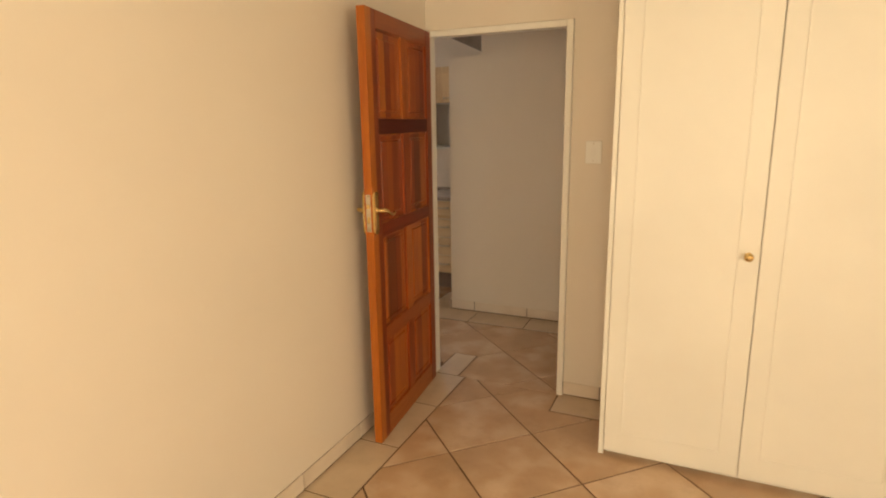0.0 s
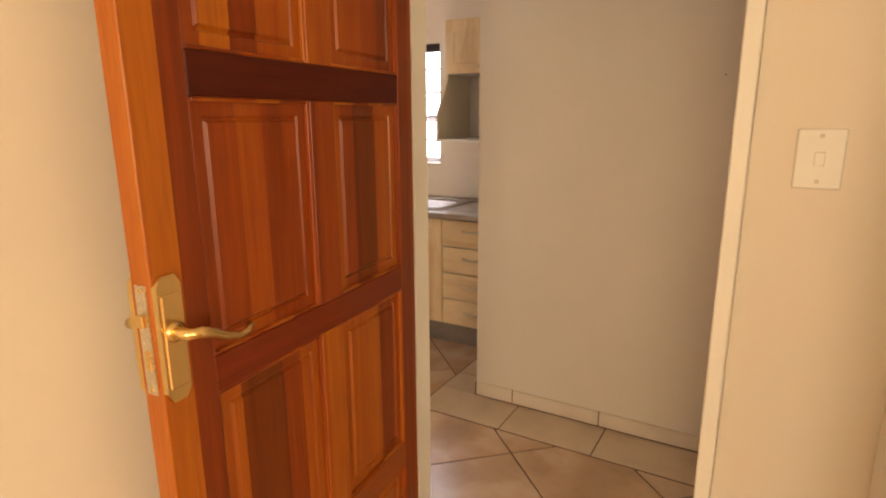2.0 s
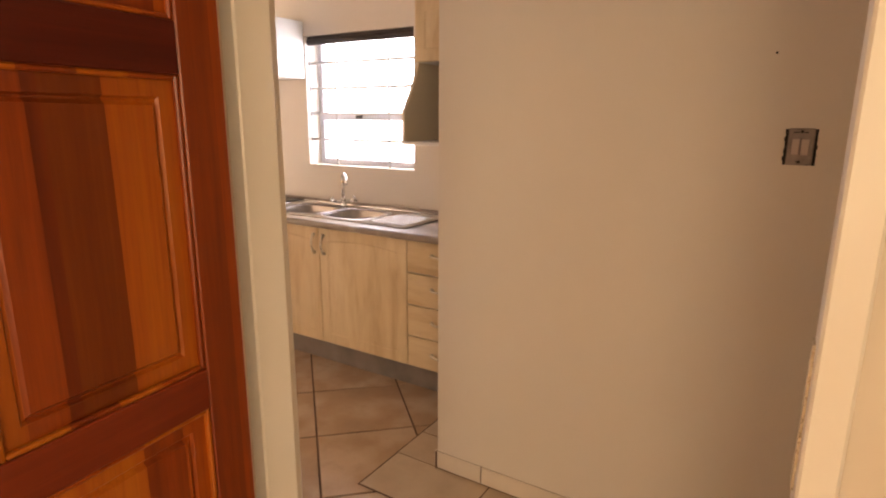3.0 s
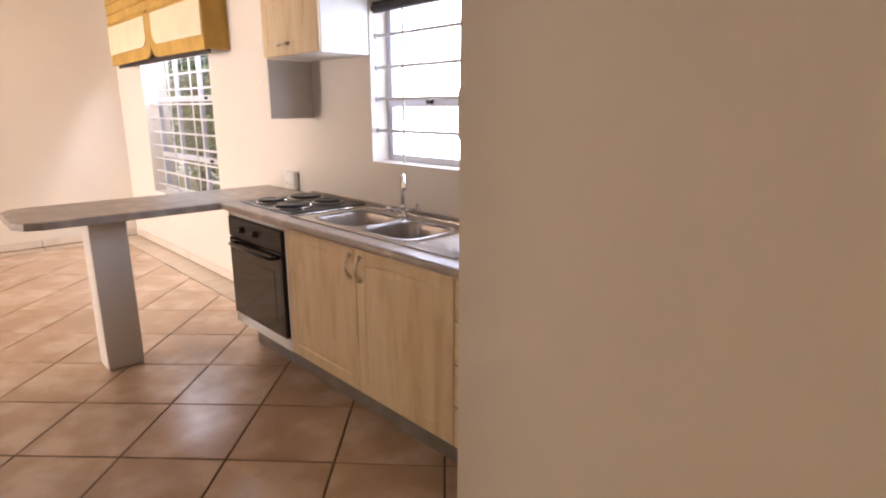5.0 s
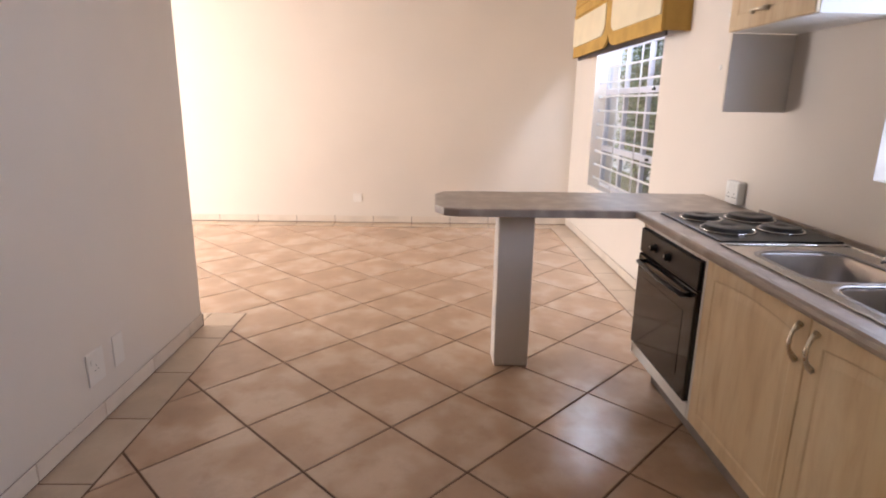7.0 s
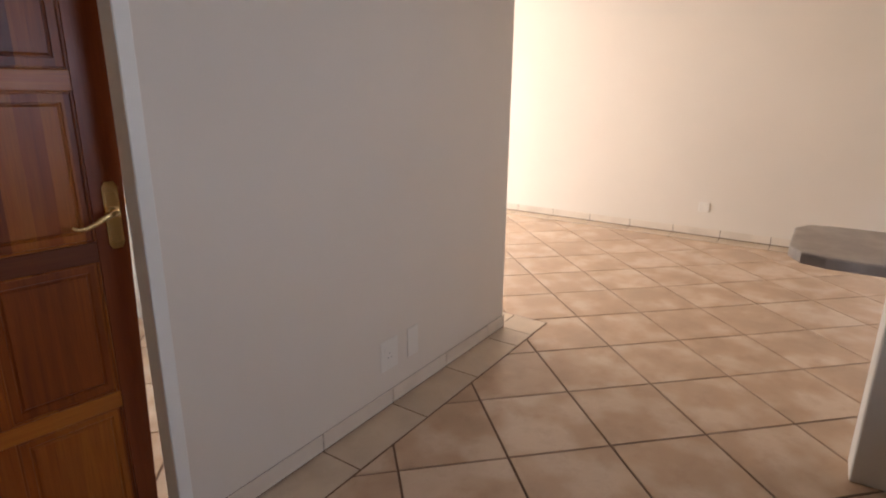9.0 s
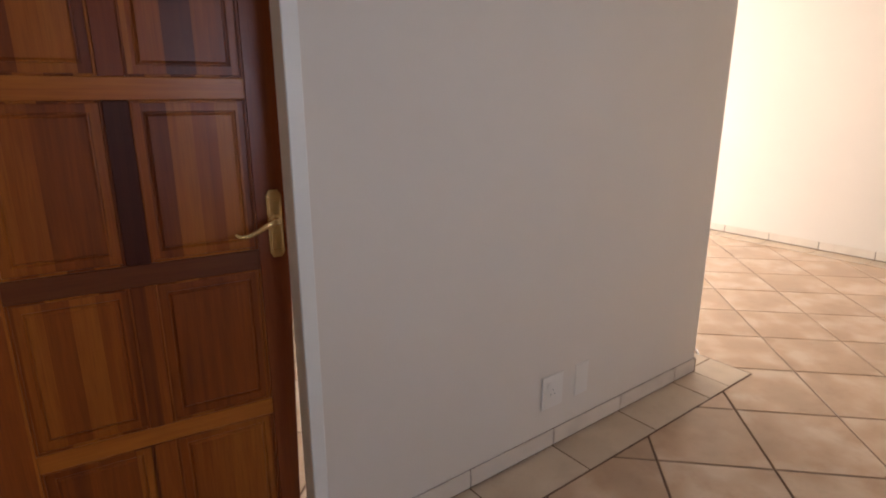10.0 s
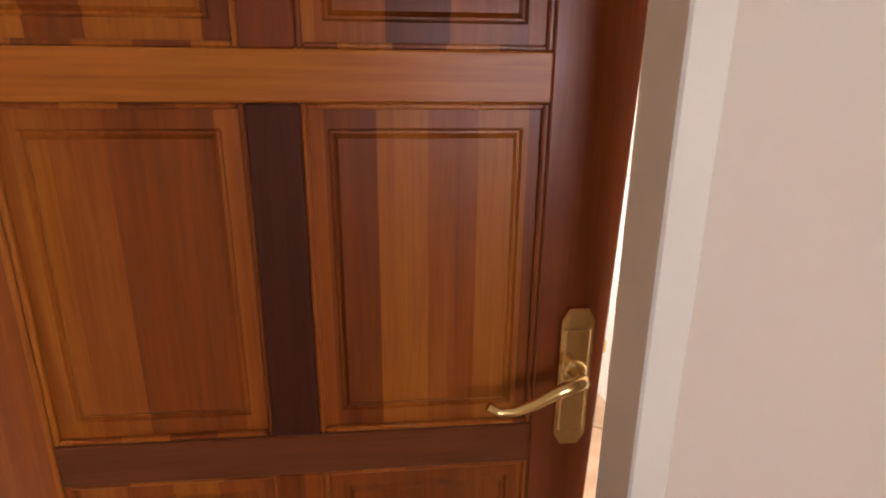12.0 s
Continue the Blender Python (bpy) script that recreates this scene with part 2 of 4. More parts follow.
OLDH_BROWN = wood("old_meranti_brown_rail", (0.17, 0.046, 0.012), (0.12, 0.027, 0.008), (0.06, 0.012, 0.004), "x", 0.30, 0.36, 0.35, 0.34)
MAPLE = maple("maple_foil", (0.86, 0.71, 0.475), (0.80, 0.63, 0.385), (0.60, 0.41, 0.21), "z")
MAPLEH = maple("maple_foil_flat", (0.86, 0.71, 0.475), (0.80, 0.63, 0.385), (0.60, 0.41, 0.21), "x")
TILE = ceramic("terracotta_tile", (0.64, 0.475, 0.340), (0.505, 0.345, 0.225), (0.33, 0.19, 0.115), 0.25, 4.2, 0.5, 0.20)
BTILE = ceramic("sand_border_tile", (0.62, 0.50, 0.37), (0.55, 0.43, 0.31), (0.42, 0.30, 0.20), 0.36, 5.0)
SKIRT = ceramic("pale_skirting_tile", (0.73, 0.645, 0.55), (0.67, 0.58, 0.485), (0.54, 0.44, 0.35), 0.36, 5.0, 0.5, 0.12)
WTILE = ceramic("white_bath_tile", (0.85, 0.85, 0.83), (0.82, 0.82, 0.80), (0.74, 0.74, 0.72), 0.2, 4.0, 0.5, 0.05)
STONE = ceramic("grey_laminate_stone", (0.47, 0.41, 0.35), (0.34, 0.28, 0.235), (0.17, 0.135, 0.11), 0.33, 9.0)


def glass_material():
    m, nt, b = nodes_of("window_glass")
    b.inputs["Base Color"].default_value = (1, 1, 1, 1)
    b.inputs["Roughness"].default_value = 0.0
    b.inputs["Transmission Weight"].default_value = 1.0
    b.inputs["IOR"].default_value = 1.45
    return m


GLASS = glass_material()

# ---------------------------------------------------------------- mesh helpers


def box(bm, x0, x1, y0, y1, z0, z1, bevel=0.0, segments=1):
    m = Matrix.Translation(((x0 + x1) / 2, (y0 + y1) / 2, (z0 + z1) / 2)) @ Matrix.Diagonal((abs(x1 - x0), abs(y1 - y0), abs(z1 - z0), 1))
    made = bmesh.ops.create_cube(bm, size=1, matrix=m)["verts"]
    if bevel:
        edges = list({e for v in made for e in v.link_edges})
        bmesh.ops.bevel(bm, geom=edges, offset=bevel, segments=segments, affect="EDGES", profile=0.5)
    return bm


def prism(bm, outline, axis, a, b):
    """An outline of pairs, pushed from a to b along axis."""
    place = {"z": lambda u, v, w: (u, v, w), "x": lambda u, v, w: (w, u, v), "y": lambda u, v, w: (u, w, v)}[axis]
    low = [bm.verts.new(place(u, v, a)) for u, v in outline]
    top = [bm.verts.new(place(u, v, b)) for u, v in outline]
    n = len(outline)
    bm.faces.new(low[::-1])
    bm.faces.new(top)
    for i in range(n):
        bm.faces.new((low[i], low[(i + 1) % n], top[(i + 1) % n], top[i]))
    bmesh.ops.recalc_face_normals(bm, faces=bm.faces[:])
    return bm


def tube(bm, points, radii, sides=10):
    """A round bar along points, with a radius at each of them (or one for all)."""
    pts = [Vector(p) for p in points]
    radii = radii if isinstance(radii, (list, tuple)) else [radii] * len(pts)
    rings, up = [], Vector((0.13, 0.21, 0.97))
    for i, p in enumerate(pts):
        d = (pts[min(i + 1, len(pts) - 1)] - pts[max(i - 1, 0)]).normalized()
        s = d.cross(up)
        s = s.normalized() if s.length > 1e-3 else d.cross(Vector((1, 0, 0))).normalized()
        u = s.cross(d)
        rings.append([bm.verts.new(p + radii[i] * (math.cos(a) * s + math.sin(a) * u)) for a in (2 * math.pi * k / sides for k in range(sides))])
    for r0, r1 in zip(rings, rings[1:]):
        for k in range(sides):
            bm.faces.new((r0[k], r0[(k + 1) % sides], r1[(k + 1) % sides], r1[k])).smooth = True
    bm.faces.new(rings[0][::-1])
    bm.faces.new(rings[-1])
    bmesh.ops.recalc_face_normals(bm, faces=bm.faces[:])
    return bm


def lathe(bm, profile, m=Matrix(), sides=24):
    """A profile of (radius, height) turned about the z axis, placed by m."""
    rings = [[bm.verts.new(m @ Vector((r * math.cos(a), r * math.sin(a), h))) for a in (2 * math.pi * k / sides for k in range(sides))] for r, h in profile]
    for r0, r1 in zip(rings, rings[1:]):
        for k in range(sides):
            bm.faces.new((r0[k], r0[(k + 1) % sides], r1[(k + 1) % sides], r1[k])).smooth = True
    bm.faces.new(rings[0][::-1])
    bm.faces.new(rings[-1])
    bmesh.ops.recalc_face_normals(bm, faces=bm.faces[:])
    return bm


def part(name, bm, material, parent=None, label=""):
    """Links a bmesh as one mesh object, under a thing or a part if one is given."""
    me = bpy.data.meshes.new(name)
    bm.to_mesh(me)
    bm.free()
    me.materials.append(material)
    ob = new(name, me)
    if parent is not None:
        ob.parent = parent
    return tagged(ob, label)


def boxpart(name, dims, material, parent=None, bevel=0.0, label=""):
    return part(name, box(bmesh.new(), *dims, bevel), material, parent, label)


def thing(name, label, category, at=(0, 0, 0), group="", kind="", turn=0.0):
    ob = new(name)
    ob.empty_display_size = 0.1
    ob.matrix_world = pose(*at, 0, 0, turn)
    return tagged(ob, label, category, group, kind)


def wall(name, axis, a0, a1, d0, d1, z1, holes=(), z0=-0.1, material=WALL):
    """A wall along axis from a0 to a1, from d0 to d1 across; holes are (a, a, z, z)."""
    bm = bmesh.new()
    cuts = sorted({a0, a1, *(h[0] for h in holes), *(h[1] for h in holes)})
    for u0, u1 in zip(cuts, cuts[1:]):
        spans, z = [], z0
        for h in sorted((h for h in holes if h[0] < (u0 + u1) / 2 < h[1]), key=lambda h: h[2]):
            if h[2] > z + 1e-4:
                spans.append((z, h[2]))
            z = h[3]
        spans.append((z, z1))
        for s0, s1 in spans:
            if axis == "x":
                box(bm, u0, u1, d0, d1, s0, s1)
            else:
                box(bm, d0, d1, u0, u1, s0, s1)
    ob = part(name, bm, material)
    return tagged(ob, "cream painted plaster wall", "wall", kind="structure")


# ---------------------------------------------------------------- the large structure
BX, BY, HY = -1.05, 3.605, 3.695       # bedroom: left wall, door wall, hall face of that wall
SY, SX = 4.817, -1.44                  # partition facing the bedroom door: face and free end
KY = 5.84                              # kitchen and living wall with the windows
WX = -7.75                             # far living wall
PY, PX = 2.803, -4.505                 # passage wall with the second door: face and corner
TOP = 2.62

wall("wall_bedroom_west", "y", -1.3, HY, -1.16, BX, TOP)
wall("wall_bedroom_north", "x", BX, 2.7, BY, HY, TOP, [(BX, -0.212, -0.1, 2.06)])
wall("wall_bedroom_south", "x", -1.16, 2.7, -1.41, -1.3, TOP, [(0.0, 1.20, 0.85, 2.15)])
wall("wall_bedroom_east", "y", -1.3, BY, 2.6, 2.7, TOP, [(-1.05, 0.85, 0.85, 2.15)])
wall("wall_hall_east", "y", HY, SY + 0.11, 0.02, 0.13, TOP)
wall("wall_partition", "x", -1.168, 0.02, SY, SY + 0.11, TOP)
wall("wall_partition_low", "x", SX, -1.168, SY, SY + 0.11, 2.05)
wall("wall_kitchen_east", "y", SY + 0.11, KY, -0.85, -0.74, TOP)
wall("wall_north", "x", WX - 0.11, -0.74, KY, KY + 0.23, TOP, [(-3.13, -2.262, 1.146, 1.97), (-6.93, -5.25, 0.60, 2.15)])
wall("wall_west", "y", -2.2, KY, WX - 0.11, WX, TOP)
wall("wall_living_south", "x", WX - 0.11, PX + 0.11, -2.31, -2.2, TOP, [(-7.2, -5.0, 0.0, 2.1)])
wall("wall_living_east", "y", -2.2, PY - 0.12, PX, PX + 0.11, TOP)
wall("wall_passage", "x", PX, -1.16, PY - 0.12, PY, TOP, [(-2.389, -1.582, -0.1, 2.068)])
wall("wall_bath_south", "x", -3.4, -1.16, 0.4, 0.5, TOP, [(-2.6, -1.6, 1.1, 1.9)])
wall("wall_bath_west", "y", 0.4, PY - 0.12, -3.4, -3.3, TOP)

cb = bmesh.new()
box(cb, -8.1, 2.8, -1.5, 6.1, TOP, TOP + 0.1)
box(cb, -8.1, -4.3, -2.4, -1.5, TOP, TOP + 0.1)
tagged(part("ceiling", cb, CEILING), "cream painted ceiling", "ceiling", kind="structure")


# ---------------------------------------------------------------- doors
def lever_handle(parent, x, y, z, side, toward, material=BRASS):
    """Brass plate with a curved lever on a door face; side is the way that the face looks along y, toward the way the lever points along x."""
    o = [(-0.021, -0.082), (-0.012, -0.098), (0.012, -0.098), (0.021, -0.082), (0.021, 0.082), (0.012, 0.098), (-0.012, 0.098), (-0.021, 0.082)]
    bm = prism(bmesh.new(), [(x + u, z + v) for u, v in o], "y", y, y + side * 0.010)
    box(bm, x - 0.017, x + 0.017, min(y + side * 0.009, y + side * 0.013), max(y + side * 0.009, y + side * 0.013), z - 0.076, z + 0.070, 0.002)
    plate = part("handle_plate", bm, material, parent, "polished brass back plate")
    bm = bmesh.new()
    pz = z + 0.012
    prof = [(0, 0.0, 0.0, 0.009), (0, 0.022, 0, 0.009), (0.0, 0.040, 0.0, 0.010), (0.014, 0.048, 0.0, 0.010), (0.035, 0.049, -0.008, 0.0085), (0.060, 0.049, -0.022, 0.0075),
            (0.085, 0.049, -0.031, 0.0065), (0.105, 0.049, -0.031, 0.006), (0.118, 0.047, -0.022, 0.006)]
    tube(bm, [(x + toward * a, y + side * b, pz + c) for a, b, c, r in prof], [r for *_, r in prof], 10)
    lathe(bm, [(0.016, 0), (0.016, 0.006), (0.011, 0.010)], Matrix.Translation((x, y + side * 0.009, pz)) @ pose(0, 0, 0, -90 * side, 0, 0), 18)
    part("lever", bm, material, plate, "curved brass lever")
    bm = bmesh.new()
    box(bm, x - 0.004, x + 0.004, min(y + side * 0.009, y + side * 0.0115), max(y + side * 0.009, y + side * 0.0115), z - 0.048, z - 0.026, 0.0015)
    part("keyhole", bm, RUBBER, plate)
    return plate


def raised_panel(x0, x1, z0, z1, t):
    """A fielded panel, alike on both faces."""
    bm = bmesh.new()
    for s in (-1, 1):
        rings = []
        for inset, y in ((0, 0.004), (0.006, 0.009), (0.028, 0.0095), (0.031, 0.0055), (0.034, 0.0058), (0.039, 0.0112)):
            rings.append([bm.verts.new((u, s * min(y, t / 2), w)) for u, w in ((x0 + inset, z0 + inset), (x1 - inset, z0 + inset), (x1 - inset, z1 - inset), (x0 + inset, z1 - inset))])
        for a, b in zip(rings, rings[1:]):
            for k in range(4):
                bm.faces.new((a[k], a[(k + 1) % 4], b[(k + 1) % 4], b[k]))
        bm.faces.new(rings[-1])
    bmesh.ops.recalc_face_normals(bm, faces=bm.faces[:])
    return bm


def panel_door(name, label, at, turn, sag, width, rails, cols, height, upright, across, own, lever_z, inset, sides, planed=(0.0, 0.0)):
    """A panelled door whose hinge edge stands at the origin and that runs along +x; rails are (bottom, top), own gives the wood of members that differ."""
    d = thing(name, label, "door", at, kind="structure")
    d.matrix_world = pose(*at, 0, sag, turn)
    t = 0.040
    for n, (s0, s1) in enumerate(((0, cols[0]), (cols[3], width))):
        stile = boxpart("stile", (s0, s1, -t / 2, t / 2, 0, height), own.get(("stile", n), upright), d, 0.002)
        if n == 1:
            for v in stile.data.vertices:
                if v.co.x > (s0 + s1) / 2:
                    v.co.x += planed[0] + (planed[1] - planed[0]) * v.co.z / height
    latch_x = width + planed[0] + (planed[1] - planed[0]) * lever_z / height
    for n, (z0, z1) in enumerate(rails):
        boxpart("rail", (cols[0], cols[3], -t / 2 + 0.0005, t / 2 - 0.0005, z0, z1), own.get(("rail", n), across), d, 0.002, "dark red-brown rail" if ("rail", n) in own else "")
    for n, ((_, z0), (z1, _)) in enumerate(zip(rails, rails[1:])):
        boxpart("middle_stile", (cols[1], cols[2], -t / 2 + 0.0005, t / 2 - 0.0005, z0, z1), own.get(("middle", n), upright), d, 0.002, "dark red-brown upright" if ("middle", n) in own else "")
        for side, (x0, x1) in enumerate(((cols[0], cols[1]), (cols[2], cols[3]))):
            part("panel", raised_panel(x0, x1, z0, z1, t), own.get(("panel", n, side), upright), d)
            bm = bmesh.new()
            for s in (-1, 1):
                y0, y1 = sorted((s * 0.008, s * (t / 2 - 0.003)))
                for w0, w1, v0, v1 in ((x0, x0 + 0.007, z0, z1), (x1 - 0.007, x1, z0, z1), (x0 + 0.007, x1 - 0.007, z0, z0 + 0.007), (x0 + 0.007, x1 - 0.007, z1 - 0.007, z1)):
                    box(bm, w0, w1, y0, y1, v0, v1, 0.002)
            part("panel_bead", bm, upright, d)
    for s in sides:
        lever_handle(d, width - inset, s * t / 2, lever_z, s, -1)
    bm = bmesh.new()
    box(bm, latch_x, latch_x + 0.002, -0.011, 0.011, lever_z - 0.085, lever_z + 0.085)
    lock = part("lock_plate", bm, NICKEL, d, "nickel lock face plate")
    bm = bmesh.new()
    box(bm, latch_x + 0.001, latch_x + 0.010, -0.007, 0.007, lever_z + 0.022, lever_z + 0.042, 0.002)
    box(bm, latch_x + 0.001, latch_x + 0.004, -0.006, 0.006, lever_z - 0.045, lever_z - 0.015, 0.001)
    part("latch", bm, BRASS, lock)
    bm = bmesh.new()
    for dz in (-0.078, 0.078):
        lathe(bm, [(0.004, 0), (0.003, 0.0015)], Matrix.Translation((latch_x + 0.002, 0, lever_z + dz)) @ pose(0, 0, 0, 0, 90, 0), 10)
    part("screw", bm, BRASS, lock)
    return d


def door_frame(name, x0, x1, y0, y1, top, face, label):
    """A steel frame wrapped round a wall's opening: x0, x1 and top are its clear edges, y0 and y1 its faces."""
    fr = thing(name, label, "door frame", kind="structure")
    for s, x in ((-1, x0), (1, x1)):
        lo, hi = sorted((x, x + s * face))
        boxpart("jamb", (lo, hi, y0, y1, 0, top + face), WHITE, fr, 0.003)
    boxpart("head", (x0, x1, y0, y1, top, top + face), WHITE, fr, 0.003)
    return fr


door_frame("door_frame_1", -1.018, -0.247, BY - 0.020, 3.657, 2.022, 0.034, "white painted steel door frame of the bedroom")
strike = boxpart("strike_plate", (-0.2495, -0.2465, BY + 0.02, BY + 0.045, 1.08, 1.24), NICKEL)
tagged(strike, "worn nickel strike plate in the white frame", "strike plate")
RAILS = [(0.0, 0.11), (0.500, 0.572), (1.022, 1.086), (1.500, 1.568), (1.955, 2.035)]
panel_door("door_1", "open reddish wooden door with eight raised panels", (-1.0125, 3.537, 0.008), -84.3, 0.0, 0.812, RAILS, (0.072, 0.343, 0.422, 0.710), 2.035, DOORV, DOORH,
           {("rail", 2): REDH, ("rail", 3): DARKH, ("panel", 1, 1): DOORV_HEART, ("panel", 2, 0): DOORV_CENTRE}, 1.150, 0.022, (-1, 1))
door_frame("door_frame_2", -2.343, -1.628, PY - 0.065, PY + 0.004, 2.022, 0.046, "white painted steel frame of the passage door")
RAILS2 = [(0.0, 0.10), (0.478, 0.530), (0.945, 1.004), (1.420, 1.475), (1.935, 2.035)]
panel_door("door_2", "dark reddish wooden panelled door standing slightly ajar", (-1.562, 2.529, 0.006), 173.0, 0.0, 0.836, RAILS2, (0.1405, 0.408, 0.466, 0.743), 2.035, OLDV, OLDH,
           {("rail", 2): OLDH_BROWN, ("middle", 2): DARKV, ("middle", 3): OLDV_RED, ("stile", 1): OLDV_RED, ("panel", 3, 1): OLDV_PLUM}, 1.076, 0.043, (-1, 1), (-0.036, 0.026))


# ---------------------------------------------------------------- windows
def casement_window(name, label, x0, x1, z0, z1, y, rails, mullions, catches):
    """A metal window set in the wall: frame, sill, bars between the panes, panes and catches."""
    w = thing(name, label, "window", kind="structure")
    f = 0.035
    fr = bmesh.new()
    for a in ((x0, x0 + f, z0, z1), (x1 - f, x1, z0, z1), (x0 + f, x1 - f, z0, z0 + f), (x0 + f, x1 - f, z1 - f, z1)):
        box(fr, a[0], a[1], y - 0.02, y + 0.03, a[2], a[3], 0.003)
    part("window_frame", fr, ALU, w)
    zs, xs = [z0 + f, *rails, z1 - f], [x0 + f, *mullions, x1 - f]
    for z in rails:
        boxpart("transom", (x0 + f, x1 - f, y - 0.028, y + 0.025, z - 0.024, z + 0.024), ALU, w, 0.003)
    for x in mullions:
        boxpart("mullion", (x - 0.02, x + 0.02, y - 0.018, y + 0.022, z0 + f, z1 - f), ALU, w, 0.003)
    for u0, u1 in zip(xs, xs[1:]):
        for v0, v1 in zip(zs, zs[1:]):
            p = boxpart("pane", (u0 + 0.004, u1 - 0.004, y + 0.002, y + 0.006, v0 + 0.004, v1 - 0.004), GLASS, w)
            p.visible_shadow = False
    for x, z in catches:
        bm = box(bmesh.new(), x - 0.022, x + 0.022, y - 0.045, y - 0.026, z - 0.009, z + 0.009, 0.003)
        tube(bm, [(x, y - 0.04, z), (x + 0.03, y - 0.05, z + 0.004), (x + 0.05, y - 0.05, z + 0.012)], 0.005, 8)
        part("catch", bm, RUBBER, w, "black window catch")
    return w


def burglar_bars(name, label, x0, x1, z0, z1, y, heights, uprights):
    g = thing(name, label, "burglar bars", (0, 0, 0))
    for z in heights:
        boxpart("bar", (x0, x1, y - 0.004, y + 0.004, z - 0.008, z + 0.008), BAR, g, 0.002)
    for x in uprights:
        part("upright", tube(bmesh.new(), [(x, y + 0.009, z0), (x, y + 0.009, z1)], 0.0065, 8), BAR, g)
    for z in heights:
        for x, s in ((x0, 1), (x1, -1)):
            bm = lathe(bmesh.new(), [(0.016, 0), (0.016, 0.006), (0.009, 0.009)], Matrix.Translation((x, y, z)) @ pose(0, 0, 0, 0, 90 * s, 0), 12)
            part("bracket", bm, BAR, g)
    return g


casement_window("window_1", "kitchen casement window with grey-white frame", -3.13, -2.262, 1.146, 1.97, 5.975, [1.462], [], [(-2.77, 1.462)])
burglar_bars("burglar_bars", "white flat-iron burglar bars across the kitchen window", -3.13, -2.262, 1.146, 1.97, 5.885, [1.312, 1.480, 1.643, 1.803], [-2.922, -2.487])
casement_window("window_2", "large living room window with slim white frames", -6.93, -5.25, 0.60, 2.15, 5.975, [0.98, 1.52], [-6.37, -5.81], [(-5.62, 1.52), (-5.62, 0.98)])
burglar_bars("burglar_bars", "white burglar bars close-set across the living room window", -6.93, -5.25, 0.60, 2.15, 5.90, [0.68 + 0.132 * k for k in range(11)], [-6.4, -5.85])
w3 = casement_window("window_3", "bedroom window with white frame", -0.95, 0.95, 0.85, 2.15, 0.0, [], [-0.32, 0.32], [])
w3.matrix_world = pose(2.655, -0.1, 0, 0, 0, -90)
# unseen window, added as the opening for the bedroom's south lamp
casement_window("window_6", "unseen second bedroom window with white frame, added for its light", 0.0, 1.20, 0.85, 2.15, -1.355, [], [0.60], [])
# unseen window, added where the tiled room's lamp stands
casement_window("window_4", "unseen small window with white frame, added to light the tiled room", -2.6, -1.6, 1.1, 1.9, 0.45, [], [-2.1], [])
casement_window("window_5", "tall glazed door to the garden", -7.2, -5.0, 0.02, 2.1, -2.26, [], [-6.1], [])

# rolled blind above the kitchen window
bl = thing("rolled_blind", "dark brown blind rolled up under the window head", "blind", (0, 0, 0))
part("roll", tube(bmesh.new(), [(-3.122, 5.872, 1.936), (-2.27, 5.872, 1.936)], 0.022, 14), DARKBLIND, bl)
boxpart("head_rail", (-3.125, -2.267, 5.858, 5.90, 1.952, 1.969), DARKBLIND, bl, 0.003)


def swag_panel(x0, x1, z0, z1, inner, cut):
    """Outline in x and z of one half of the blind; the lower corner towards the middle is drawn up in a curve."""
    pts = []
    a, b = (x0, x1) if inner > 0 else (x1, x0)
    pts += [(a, z1), (a, z0)]
    pts += [(b - inner * cut * (1 - math.sin(t)), z0 + 0.008 + (cut * 0.75) * (1 - math.cos(t))) for t in (math.pi / 2 * k / 8 for k in range(9))]
    pts += [(b, z1)]
    return pts


rb = thing("roman_blind", "cream cotton roman blind with gold borders, drawn up", "blind", (0, 0, 0))
for x0, x1, inner in ((-7.16, -5.98, 1), (-5.98, -4.84, -1)):
    part("gold_border", prism(bmesh.new(), swag_panel(x0, x1 - 0.002, 1.845, 2.46, inner, 0.16), "y", 5.655, 5.675), GOLDCLOTH, rb, "gold cotton border")
    e0, e1 = (x0 + 0.012, x1 - 0.085) if inner > 0 else (x0 + 0.085, x1 - 0.012)
    part("cream_field", prism(bmesh.new(), swag_panel(e0, e1, 1.945, 2.20, inner, 0.12), "y", 5.646, 5.6545), CREAMCLOTH, rb, "cream cotton field")
    bm = bmesh.new()
    for z in (2.23, 2.32, 2.41):
        tube(bm, [(x0 + 0.02, 5.655, z), (x1 - 0.02, 5.655, z)], 0.014, 8)
    part("fold", bm, GOLDCLOTH, rb)
for x in (-7.16, -4.855):
    boxpart("return", (x, x + 0.015, 5.676, 5.84, 1.85, 2.46), GOLDCLOTH, rb)
boxpart("backing", (-7.13, -4.87, 5.70, 5.712, 1.822, 2.44), DARKBLIND, rb)
boxpart("batten", (-7.14, -4.86, 5.70, 5.838, 2.44, 2.462), WHITE, rb)


# ---------------------------------------------------------------- bedroom
wd = thing("wardrobe", "white painted built-in wardrobe with brass knobs", "wardrobe", (0, 0, 0))
boxpart("side_panel", (0.076, 0.098, 3.075, 3.603, 0, 2.6), BOARD, wd, 0.002)
boxpart("carcass", (0.10, 2.58, 3.11, 3.60, 0.0, 2.6), BOARD, wd)


